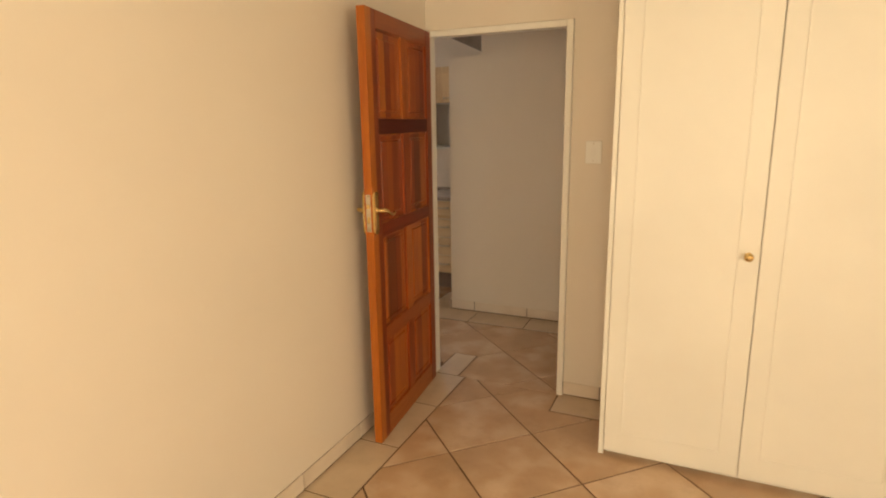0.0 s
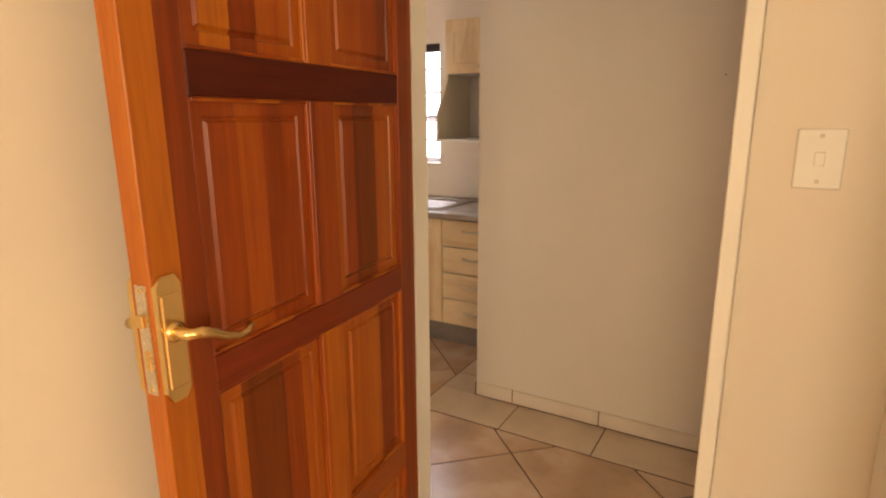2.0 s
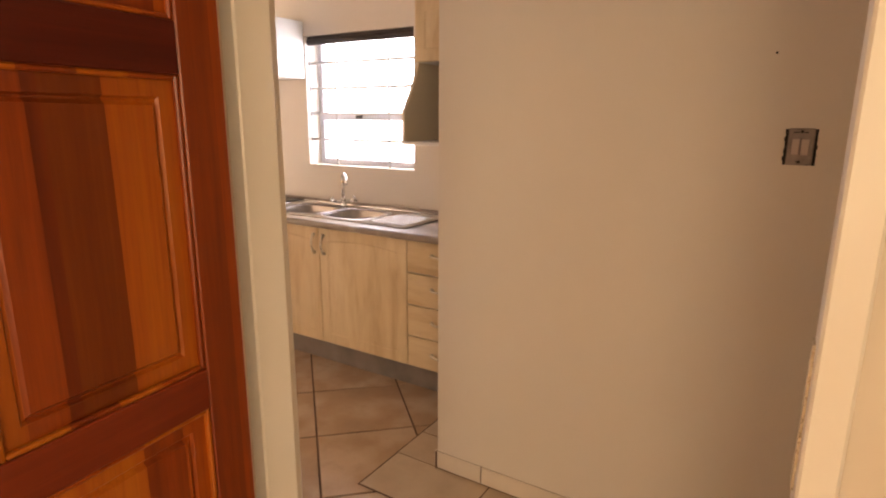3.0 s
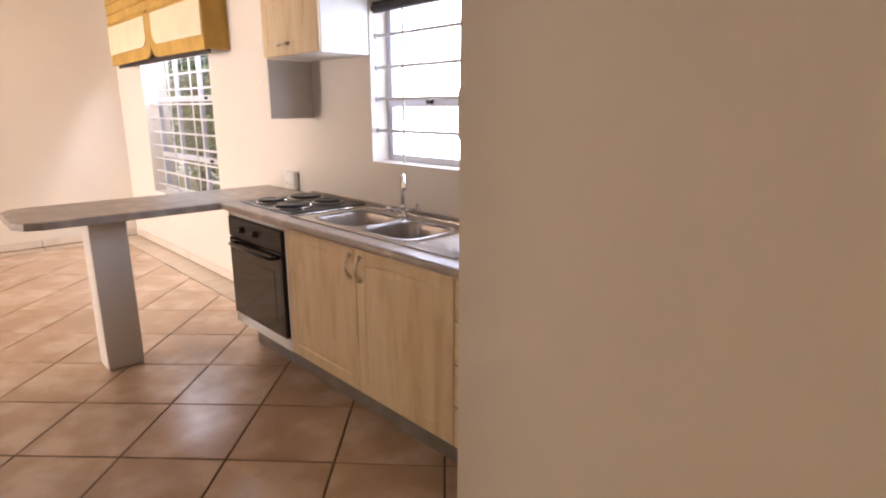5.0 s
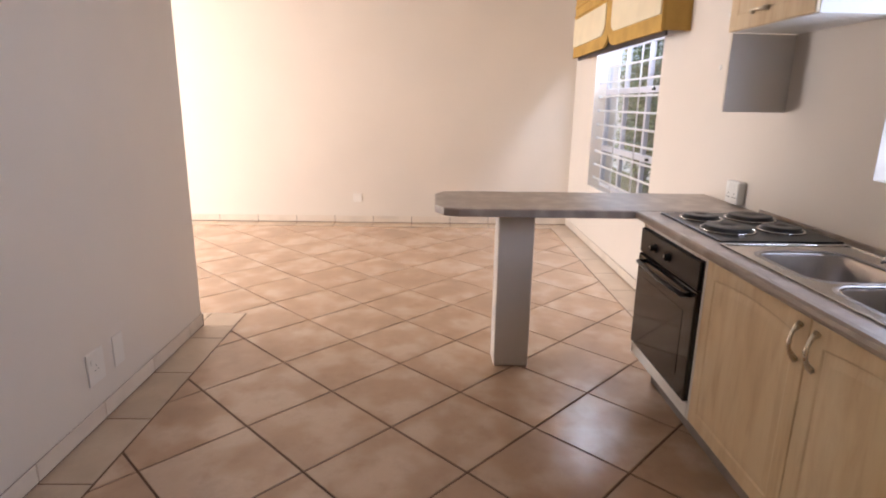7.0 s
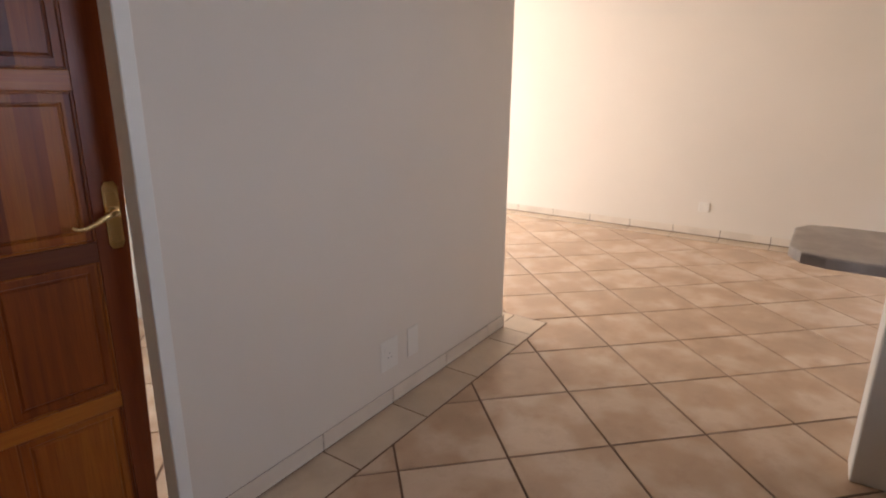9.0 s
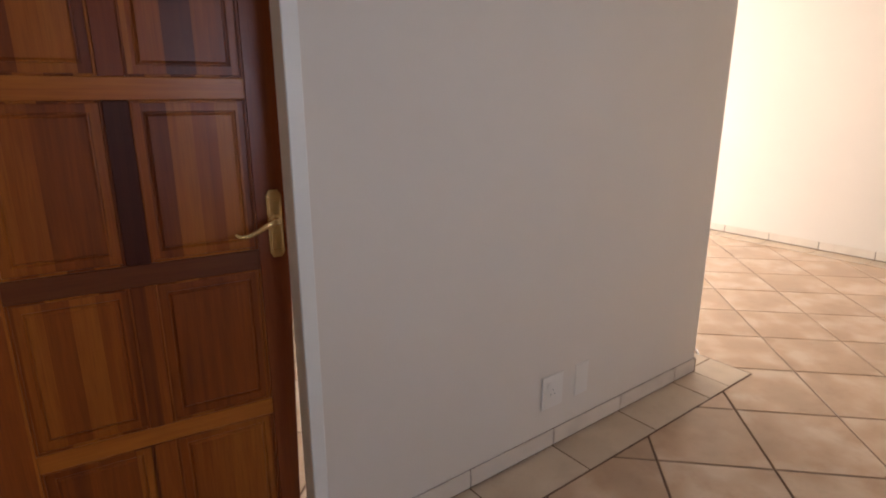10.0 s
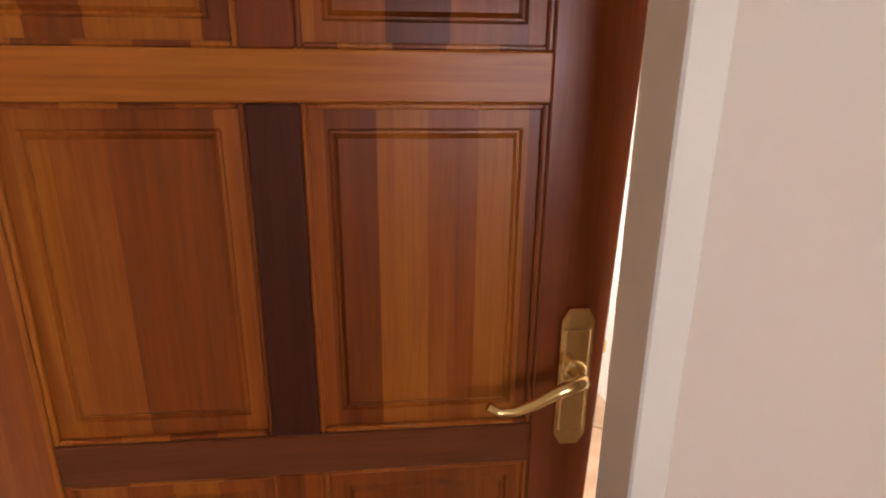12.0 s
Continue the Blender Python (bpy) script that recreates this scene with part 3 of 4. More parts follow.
def wardrobe_door(x0, x1, knob):
    bm = box(bmesh.new(), x0, x1, 3.066, 3.086, 0.03, 2.58, 0.003)
    frame_bm = bmesh.new()
    for a in ((x0 + 0.075, x1 - 0.075, 0.13, 0.136), (x0 + 0.075, x1 - 0.075, 2.46, 2.466), (x0 + 0.075, x0 + 0.081, 0.136, 2.46), (x1 - 0.081, x1 - 0.075, 0.136, 2.46)):
        box(frame_bm, a[0], a[1], 3.0625, 3.0665, a[2], a[3], 0.001)
    d = part("door", bm, BOARD, wd)
    part("moulding", frame_bm, BOARD, d)
    m = Matrix.Translation((knob, 3.066, 1.015)) @ pose(0, 0, 0, 90, 0, 0)
    part("knob", lathe(bmesh.new(), [(0.014, 0), (0.014, 0.004), (0.007, 0.008), (0.007, 0.018), (0.0165, 0.026), (0.018, 0.034), (0.013, 0.041), (0.004, 0.043)], m, 20), BRASS, d, "round brass knob")


wardrobe_door(0.100, 0.6655, 0.625)
wardrobe_door(0.6685, 1.250, 1.21)
wardrobe_door(1.258, 1.90, 1.85)
wardrobe_door(1.908, 2.57, 1.96)


def wall_plate(name, label, category, m, w, h, deep, rockers, screws, slots=0, material=PLASTIC, screw_material=GREYBOARD):
    """A plate on a wall: x along the wall, z up, its face towards -y."""
    p = thing(name, label, category)
    p.matrix_world = m
    boxpart("plate", (-w / 2, w / 2, -deep, 0, -h / 2, h / 2), material, p, 0.003)
    for x, z in rockers:
        boxpart("rocker", (x - 0.009, x + 0.009, -deep - 0.004, -deep, z - 0.014, z + 0.014), material, p, 0.0015)
    for x, z in screws:
        part("screw", lathe(bmesh.new(), [(0.004, 0), (0.0035, 0.0012)], Matrix.Translation((x, -deep, z)) @ pose(0, 0, 0, 90, 0, 0), 10), screw_material, p)
    for k in range(slots):
        for dx, dz in ((0, 0.012), (-0.011, -0.008), (0.011, -0.008)):
            part("socket_hole", lathe(bmesh.new(), [(0.0026, 0), (0.0026, 0.0006)], Matrix.Translation(((k - (slots - 1) / 2) * 0.07 + dx, -deep, dz - 0.006)) @ pose(0, 0, 0, 90, 0, 0), 10), RUBBER, p)
    return p


wall_plate("light_switch", "white plastic light switch beside the bedroom door", "light switch", pose(-0.092, BY, 1.393), 0.082, 0.116, 0.009, [(0.0, 0.0)], [(0, 0.044), (0, -0.044)])

# ---------------------------------------------------------------- hall
ob = thing("open_switch_box", "grey metal switch box without its cover plate", "switch box")
ob.matrix_world = pose(-0.289, SY, 1.385)
OPENBOX = paint("grubby_grey_plastic", (0.36, 0.30, 0.27), 0.6, 0.3, 90, 0.2, 30.0)
MODULE = paint("aged_switch_plastic", (0.56, 0.46, 0.42), 0.5, 0.1, 60, 0.05)
boxpart("box", (-0.031, 0.031, -0.004, 0.0, -0.049, 0.049), OPENBOX, ob, 0.003)
for x in (-0.011, 0.011):
    boxpart("switch_module", (x - 0.0095, x + 0.0095, -0.014, -0.004, -0.022, 0.022), MODULE, ob, 0.002)
rnd = random.Random(8)
for x in (-0.034, 0.034):
    bm = bmesh.new()
    for k in range(9):
        z = -0.043 + 0.0105 * k
        w = rnd.uniform(0.0025, 0.0058)
        box(bm, x - w, x + w, -0.0015, 0.0, z - 0.006, z + 0.006)
    part("chipped_edge", bm, RUBBER, ob, "dark chipped plaster edge")
for x, z, w in ((-0.012, 0.038, 0.007), (0.010, 0.038, 0.005), (-0.002, -0.040, 0.005)):
    boxpart("slot", (x - w, x + w, -0.0052, -0.003, z - 0.0013, z + 0.0013), RUBBER, ob)
for z in (0.040, -0.040):
    part("screw", lathe(bmesh.new(), [(0.004, 0), (0.0035, 0.002)], Matrix.Translation((0, -0.004, z)) @ pose(0, 0, 0, 90, 0, 0), 10), RUBBER, ob)

wall_plate("wall_socket", "white plastic wall socket low on the passage wall", "socket", pose(-3.392, PY, 0.264, 0, 0, 180), 0.125, 0.150, 0.006, [(-0.03, 0.03)], [(0, 0.055), (0, -0.055)], 1, SOCKET, SOCKET)
wall_plate("blank_plate", "white blank cover plate beside the wall socket", "cover plate", pose(-3.572, PY, 0.266, 0, 0, 180), 0.085, 0.150, 0.006, [], [(0, 0.055), (0, -0.055)], 0, SOCKET, SOCKET)
wall_plate("wall_socket", "white plastic socket on the far living room wall", "socket", pose(WX, 3.37, 0.30, 0, 0, 90), 0.10, 0.10, 0.009, [(0.0, 0.02)], [], 0, SOCKET)

for x, z in ((-4.35, 1.87), (-4.385, 1.605)):
    bm = lathe(bmesh.new(), [(0.016, 0), (0.013, 0.003), (0.006, 0.004)], Matrix.Translation((x, KY, z)) @ pose(0, 0, 0, 90, 0, 0), 9)
    tagged(part("wall_filler", bm, FILLER), "white dab of filler on the kitchen wall", "wall filler", "filler dabs on the wall")
tagged(part("nail", lathe(bmesh.new(), [(0.003, 0), (0.003, 0.006), (0.002, 0.007)], Matrix.Translation((-0.372, SY, 1.63)) @ pose(0, 0, 0, 90, 0, 0), 8), RUBBER), "small dark nail in the partition wall", "nail")

# sloping bulkhead over the partition's low end; its shade is put into the colour
tagged(part("bulkhead", prism(bmesh.new(), [(-1.168, 2.075), (-1.168, 2.30), (-1.66, 2.30)], "y", SY + 0.12, SY + 0.17), CONCRETE), "sloping bulkhead above the partition, its shade put into a grey-brown colour", "bulkhead", kind="structure")

# ---------------------------------------------------------------- kitchen
CF, CT = 5.286, 0.90   # cabinet fronts, worktop height


def bow_handle(parent, x, y, z, along, length=0.110, material=NICKEL):
    """A bowed handle with flared ends on a front that faces -y."""
    pts = []
    for k in range(11):
        t = k / 10
        s, out = (t - 0.5) * length, 0.026 * math.sin(math.pi * t) ** 0.7
        pts.append((x + (s if along == "x" else 0), y - out - 0.002, z + (s if along == "z" else 0)))
    return part("handle", tube(bmesh.new(), pts, [0.0105, 0.0090, 0.0068, 0.0060, 0.0060, 0.0070, 0.0060, 0.0060, 0.0068, 0.0090, 0.0105], 8), material, parent, "bowed satin nickel handle")


def routed_front(x0, x1, z0, z1, y, thick=0.018, arch=0.0, inset=0.058):
    """A cabinet front with a routed panel, whose upper edge may be arched; it faces -y."""
    bm = bmesh.new()
    box(bm, x0, x1, y + 0.0045, y + thick, z0, z1, 0.001)

    def outline(d, drop):
        a, b, lo, hi = x0 + d, x1 - d, z0 + d, z1 - d
        top = [(b + (a - b) * k / 10, hi - drop * (1 - math.sin(math.pi * k / 10) ** 0.8)) for k in range(11)]
        return [(a, lo), (b, lo), *top]

    rings = []
    for d, depth in ((0.0, 0.003), (0.003, 0.0), (inset, 0.0), (inset + 0.006, 0.003), (inset + 0.012, 0.003), (inset + 0.034, 0.0005)):
        drop = arch if d >= inset else 0.0
        rings.append([bm.verts.new((u, y + depth, w)) for u, w in outline(d, drop)])
    n = len(rings[0])
    for r0, r1 in zip(rings, rings[1:]):
        for k in range(n):
            bm.faces.new((r0[k], r0[(k + 1) % n], r1[(k + 1) % n], r1[k]))
    bm.faces.new(rings[-1])
    bmesh.ops.recalc_face_normals(bm, faces=bm.faces[:])
    return bm


def base_cabinet(label, x0, x1, fronts, top=0.862):
    c = thing("base_cabinet", label, "kitchen cabinet", (0, 0, 0), "kitchen base cabinets")
    boxpart("body", (x0 + 0.001, x1 - 0.001, CF + 0.030, KY - 0.002, 0.172, top), BOARD, c)
    for kind, a, b, z0, z1, hx, hz in fronts:
        if kind == "door":
            d = part("door", routed_front(a + 0.0015, b - 0.0015, z0, z1, CF, 0.018, 0.018), MAPLE, c, "maple cabinet door with an arched panel")
            bow_handle(d, hx, CF, hz, "z")
        else:
            d = part("drawer", box(bmesh.new(), a + 0.0015, b - 0.0015, CF, CF + 0.018, z0, z1, 0.003), MAPLEH, c, "maple drawer front")
            bow_handle(d, hx, CF, hz, "x")
    return c


base_cabinet("maple two-door sink cabinet with bowed handles", -3.135, -1.930,
             [("door", -3.135, -2.533, 0.176, 0.858, -2.570, 0.763), ("door", -2.533, -1.930, 0.176, 0.858, -2.497, 0.763)], 0.70)
base_cabinet("maple drawer unit with four drawers", -1.928, -1.45,
             [("drawer", -1.928, -1.45, 0.176 + 0.171 * k, 0.176 + 0.171 * k + 0.164, -1.720, 0.262 + 0.176 * k) for k in range(4)])
base_cabinet("maple single-door cabinet at the end of the counter", -1.448, -0.86, [("door", -1.448, -0.86, 0.176, 0.858, -1.40, 0.765)])

boxpart_pl = boxpart("plinth", (-3.795, -0.86, 5.402, 5.42, 0.0, 0.170), CONCRETE)
tagged(boxpart_pl, "grey-brown plinth board under the cabinets", "plinth")

oc = thing("oven_cabinet", "white oven housing at the end of the counter", "kitchen cabinet", (0, 0, 0), "kitchen base cabinets")
boxpart("side_panel", (-3.802, -3.786, CF - 0.002, KY - 0.002, 0.172, 0.862), BOARD, oc, 0.001)
boxpart("side_panel", (-3.154, -3.137, CF + 0.002, KY - 0.002, 0.172, 0.862), BOARD, oc, 0.001)
boxpart("bottom_rail", (-3.785, -3.155, CF, CF + 0.05, 0.172, 0.238), BOARD, oc, 0.002)
boxpart("top_rail", (-3.785, -3.155, CF, CF + 0.03, 0.829, 0.862), BOARD, oc, 0.002)
ov = thing("built_in_oven", "black built-in electric oven with glass door", "oven")
boxpart("body", (-3.78, -3.16, CF + 0.006, KY - 0.05, 0.242, 0.826), BLACK, ov)
boxpart("control_panel", (-3.783, -3.157, CF - 0.016, CF + 0.004, 0.710, 0.826), BLACK, ov, 0.004)
od = boxpart("door", (-3.781, -3.159, CF - 0.018, CF + 0.004, 0.243, 0.703), DARKGLASS, ov, 0.004, "black glass oven door")
boxpart("window", (-3.69, -3.25, CF - 0.0195, CF - 0.0175, 0.32, 0.60), DARKGLASS, od)
bm = bmesh.new()
tube(bm, [(-3.72, CF - 0.018, 0.675), (-3.715, CF - 0.045, 0.675), (-3.47, CF - 0.052, 0.672), (-3.225, CF - 0.045, 0.675), (-3.22, CF - 0.018, 0.675)], 0.010, 10)
part("handle", bm, BLACK, od, "black bar handle")
for x in (-3.60, -3.44):
    m = Matrix.Translation((x, CF - 0.016, 0.768)) @ pose(0, 0, 0, 90, 0, 0)
    k = part("knob", lathe(bmesh.new(), [(0.021, 0), (0.021, 0.004), (0.016, 0.007), (0.014, 0.022), (0.011, 0.025)], m, 20), BLACK, ov, "round black control knob")
    boxpart("pointer", (x - 0.0015, x + 0.0015, CF - 0.0425, CF - 0.0405, 0.769, 0.780), PLASTIC, k)


# worktop with the sink's and the hob's places left open, and the breakfast bar
SINK = (-3.125, -1.955, 5.318, 5.795)
xs, ys = (-3.80, SINK[0] + 0.02, SINK[1] - 0.02, -0.86), (5.262, SINK[2] + 0.02, SINK[3] - 0.02, KY - 0.001)
wt = bmesh.new()
for ix in range(3):
    for iy in range(3):
        if (ix, iy) != (1, 1):
            wt.faces.new([wt.verts.new((xs[a], ys[b], CT)) for a, b in ((ix, iy), (ix + 1, iy), (ix + 1, iy + 1), (ix, iy + 1))])
bmesh.ops.remove_doubles(wt, verts=wt.verts[:], dist=1e-5)
sheet = bmesh.ops.extrude_face_region(wt, geom=wt.faces[:])["geom"]
for v in sheet:
    if isinstance(v, bmesh.types.BMVert):
        v.co.z = CT - 0.036
bmesh.ops.recalc_face_normals(wt, faces=wt.faces[:])
worktop = part("worktop", wt, STONE)
edge = [(5.2615, CT), (5.2615, CT - 0.036), (5.246, CT - 0.036), (5.240, CT - 0.031), (5.238, CT - 0.020), (5.240, CT - 0.008), (5.247, CT - 0.001)]
part("rounded_edge", prism(bmesh.new(), edge, "x", -3.80, -0.86), STONE, worktop)
tagged(worktop, "grey-brown stone-effect kitchen worktop with rounded edge", "worktop")
boxpart("end_strip", (-3.803, -3.8005, 5.245, KY - 0.002, CT - 0.036, CT - 0.001), RUBBER, worktop)
back = boxpart("upstand", (-3.79, -0.862, KY - 0.014, KY - 0.001, CT, CT + 0.018), STONE, worktop, 0.003)

bar = thing("breakfast_bar", "grey-brown stone-effect breakfast bar on a white pier", "breakfast bar", (0, 0, 0))
bo = [(-3.806, KY - 0.002), (-3.806, 4.385), (-3.835, 4.310), (-3.92, 4.268), (-4.27, 4.268), (-4.355, 4.310), (-4.385, 4.385), (-4.385, KY - 0.002)]
bm = prism(bmesh.new(), bo, "z", CT - 0.040, CT + 0.001)
bmesh.ops.bevel(bm, geom=[e for e in bm.edges if abs(e.verts[0].co.z - e.verts[1].co.z) < 1e-5], offset=0.007, segments=2, affect="EDGES", profile=0.5)
part("slab", bm, STONE, bar)
boxpart("pier", (-4.135, -3.972, 4.598, 4.785, 0.0, CT - 0.040), WALL, bar, 0.005, "white plastered pier")

hob = thing("electric_hob", "black enamel hob with four solid plates", "hob", (0, 0, CT))
bm = prism(bmesh.new(), [(-3.745, 5.335), (-3.165, 5.335), (-3.165, 5.808), (-3.745, 5.808)], "z", 0.0, 0.008)
bmesh.ops.bevel(bm, geom=bm.edges[:], offset=0.004, segments=2, affect="EDGES", profile=0.5)
part("hob_top", bm, BLACK, hob)
for x, y, r in ((-3.60, 5.46, 0.073), (-3.36, 5.46, 0.090), (-3.60, 5.68, 0.090), (-3.36, 5.68, 0.073)):
    p = part("hotplate", lathe(bmesh.new(), [(r + 0.010, 0.008), (r + 0.008, 0.014), (r + 0.002, 0.015), (r, 0.026), (r - 0.006, 0.028), (r * 0.35, 0.028), (r * 0.3, 0.025), (0.004, 0.025)], Matrix.Translation((x, y, 0)), 32), IRON, hob, "dark cast-iron hotplate")
    part("rim", lathe(bmesh.new(), [(r + 0.018, 0.008), (r + 0.016, 0.014), (r + 0.011, 0.0145), (r + 0.010, 0.009)], Matrix.Translation((x, y, 0)), 32), STEEL, p, "thin steel rim")

# sink: a pressed sheet with two bowls and a ribbed drainer
snk = thing("kitchen_sink", "stainless steel double-bowl sink with ribbed drainer", "sink", (0, 0, 0))
zt = CT + 0.004


def round_rect(x0, x1, y0, y1, r, n=6):
    pts = []
    for cx, cy, a0 in ((x1 - r, y1 - r, 0), (x0 + r, y1 - r, 90), (x0 + r, y0 + r, 180), (x1 - r, y0 + r, 270)):
        pts += [(cx + r * math.cos(radians(a0 + 90 * k / n)), cy + r * math.sin(radians(a0 + 90 * k / n))) for k in range(n + 1)]
    return pts


def bowl(x0, x1, y0, y1, deep):
    """A pressed bowl with a rolled lip, with its flat surround left to the deck."""
    bm = bmesh.new()
    rings = []
    for inset, z, r in ((-0.012, 0.0, 0.09), (-0.002, 0.003, 0.085), (0.004, -0.001, 0.08), (0.010, -0.012, 0.075), (0.020, -deep + 0.03, 0.07), (0.030, -deep + 0.008, 0.06), (0.048, -deep, 0.045), (0.09, -deep - 0.002, 0.03)):
        rings.append([bm.verts.new((u, v, zt + z)) for u, v in round_rect(x0 + inset, x1 - inset, y0 + inset, y1 - inset, r)])
    n = len(rings[0])
    for r0, r1 in zip(rings, rings[1:]):
        for k in range(n):
            bm.faces.new((r0[k], r0[(k + 1) % n], r1[(k + 1) % n], r1[k])).smooth = True
    bm.faces.new(rings[-1])
    bmesh.ops.recalc_face_normals(bm, faces=bm.faces[:])
    bmesh.ops.reverse_faces(bm, faces=[f for f in bm.faces if f.normal.z < -0.5])
    return bm


BOWLS = [(-3.035, -2.665, 5.372, 5.690), (-2.632, -2.300, 5.372, 5.690)]
bm = bmesh.new()
sx0, sx1, sy0, sy1 = SINK
for a in ((sx0, sx1, sy0, 5.380), (sx0, sx1, 5.682, sy1), (sx0, -3.027, 5.380, 5.682), (-2.673, -2.624, 5.380, 5.682), (-2.308, sx1, 5.380, 5.682)):
    box(bm, *a, zt - 0.003, zt)
for cx0, cx1, cy0, cy1 in BOWLS:
    for ux, uy, sx, sy in ((cx0 + 0.008, cy0 + 0.008, 1, 1), (cx1 - 0.008, cy0 + 0.008, -1, 1), (cx0 + 0.008, cy1 - 0.008, 1, -1), (cx1 - 0.008, cy1 - 0.008, -1, -1)):
        r = 0.075
        pts = [(ux, uy)] + [(ux + sx * r * (1 - math.sin(radians(a))), uy + sy * r * (1 - math.cos(radians(a)))) for a in range(0, 91, 15)]
        prism(bm, pts, "z", zt - 0.003, zt)
for a in ((sx0, sx1, sy0, sy0 + 0.010), (sx0, sx1, sy1 - 0.010, sy1), (sx0, sx0 + 0.010, sy0 + 0.010, sy1 - 0.010), (sx1 - 0.010, sx1, sy0 + 0.010, sy1 - 0.010)):
    box(bm, *a, zt - 0.003, zt + 0.004, 0.0015)
part("deck", bm, STEEL, snk)
for b in BOWLS:
    w = part("bowl", bowl(*b, 0.18), BOWLSTEEL, snk)
    m = Matrix.Translation(((b[0] + b[1]) / 2, (b[2] + b[3]) / 2, zt - 0.182))
    part("drain", lathe(bmesh.new(), [(0.036, 0), (0.034, 0.003), (0.028, 0.001), (0.010, 0.0005)], m, 24), CHROME, w)
bm = bmesh.new()
for k in range(17):
    y = 5.400 + 0.0165 * k
    tube(bm, [(-2.255, y, zt - 0.0030), (-2.24, y, zt - 0.0012), (-2.02, y, zt - 0.0014), (-1.995, y, zt - 0.0030)], 0.0036, 12)
part("drainer_rib", bm, STEEL, snk)

tap = thing("mixer_tap", "chrome swan-neck mixer tap with cross handles", "tap", (-2.733, 5.722, zt), turn=55)
bm = lathe(bmesh.new(), [(0.026, 0), (0.026, 0.008), (0.017, 0.014), (0.016, 0.040), (0.019, 0.046), (0.015, 0.056), (0.010, 0.060)], sides=20)
tube(bm, [(-0.046, 0, 0.030), (0.046, 0, 0.030)], 0.012, 12)
part("body", bm, CHROME, tap)
bm = bmesh.new()
pts = [(0, 0, 0.055), (0, 0, 0.11), (0, 0, 0.168)] + [(0.0, -0.040 + 0.040 * math.cos(a), 0.168 + 0.040 * math.sin(a)) for a in (math.pi * k / 8 for k in range(1, 8))] + [(0, -0.082, 0.161), (0, -0.083, 0.143)]
tube(bm, pts, [0.0105] * (len(pts) - 2) + [0.0115, 0.0115], 12)
spout = part("spout", bm, CHROME, tap)
part("collar", lathe(bmesh.new(), [(0.011, 0.150), (0.0135, 0.152), (0.0135, 0.160), (0.011, 0.162)], sides=16), BRASS, spout, "thin brass collar")
for s in (-1, 1):
    bm = lathe(bmesh.new(), [(0.010, 0), (0.012, 0.02), (0.009, 0.032)], Matrix.Translation((s * 0.045, 0, 0.030)) @ pose(0, 0, 0, 0, 62 * s, 0), 14)
    c = Vector((s * 0.076, 0, 0.047))
    for k in range(4):
        a = math.pi / 2 * k + 0.4
        d = Vector((-s * 0.47 * math.sin(a), math.cos(a), 0.88 * math.sin(a)))
        tube(bm, [c, c + 0.026 * d], [0.006, 0.0045], 8)
    lathe(bm, [(0.009, -0.006), (0.009, 0.005), (0.004, 0.009)], Matrix.Translation(c) @ pose(0, 0, 0, 0, 62 * s, 0), 12)
    part("cross_handle", bm, CHROME, tap)

# double socket in a surface box
ds = thing("double_socket", "white double wall socket in a surface box", "socket")
ds.matrix_world = pose(-4.01, KY, 0.967)
boxpart("box", (-0.062, 0.062, -0.042, 0, -0.058, 0.058), PLASTIC, ds, 0.006)
for x in (-0.03, 0.03):
    boxpart("rocker", (x - 0.008, x + 0.008, -0.046, -0.042, 0.022, 0.044), PLASTIC, ds, 0.0015)
    for dx, dz in ((0, -0.005), (-0.011, -0.024), (0.011, -0.024)):
        part("socket_hole", lathe(bmesh.new(), [(0.0036, 0), (0.0036, 0.0008)], Matrix.Translation((x + dx, -0.042, dz)) @ pose(0, 0, 0, 90, 0, 0), 10), RUBBER, ds)

# wall cupboards
wc = thing("wall_cupboard", "maple-fronted white wall cupboard beside the window", "kitchen cabinet", (0, 0, 0))
boxpart("body", (-3.715, -3.135, 5.549, KY - 0.001, 1.705, 2.06), BOARD, wc, 0.001)
d = part("door", routed_front(-3.714, -3.136, 1.707, 2.058, 5.530, 0.018, 0.018), MAPLE, wc, "maple cupboard door with an arched panel")
bow_handle(d, -3.475, 5.530, 1.765, "x")
boxpart("drop_panel", (-3.738, -3.722, 5.556, KY - 0.001, 1.372, 1.704), GREYBOARD, wc, 0.001, "grey side panel hanging below")

ms = thing("microwave_cupboard", "maple-fronted wall cupboard with a grey open shelf", "kitchen cabinet", (0, 0, 0))
boxpart("body", (-2.040, -1.46, 5.549, KY - 0.001, 1.735, 2.06), BOARD, ms, 0.001)
d = part("door", routed_front(-2.039, -1.461, 1.737, 2.058, 5.530, 0.018, 0.018), MAPLE, ms, "maple cupboard door with an arched panel")
bow_handle(d, -1.75, 5.530, 1.780, "x")
curve = [(5.546 - 0.132 * (k / 8) ** 1.25, 1.734 - 0.245 * k / 8) for k in range(9)]
part("side_panel", prism(bmesh.new(), [(KY - 0.001, 1.734), *curve, (5.412, 1.338), (KY - 0.001, 1.338)], "x", -2.040, -2.024), SHELFBOARD, ms, "beige-grey side panel flaring out to the shelf")
boxpart("shelf", (-2.040, -1.46, 5.409, KY - 0.001, 1.320, 1.3375), BOARD, ms, 0.002, "white shelf board")

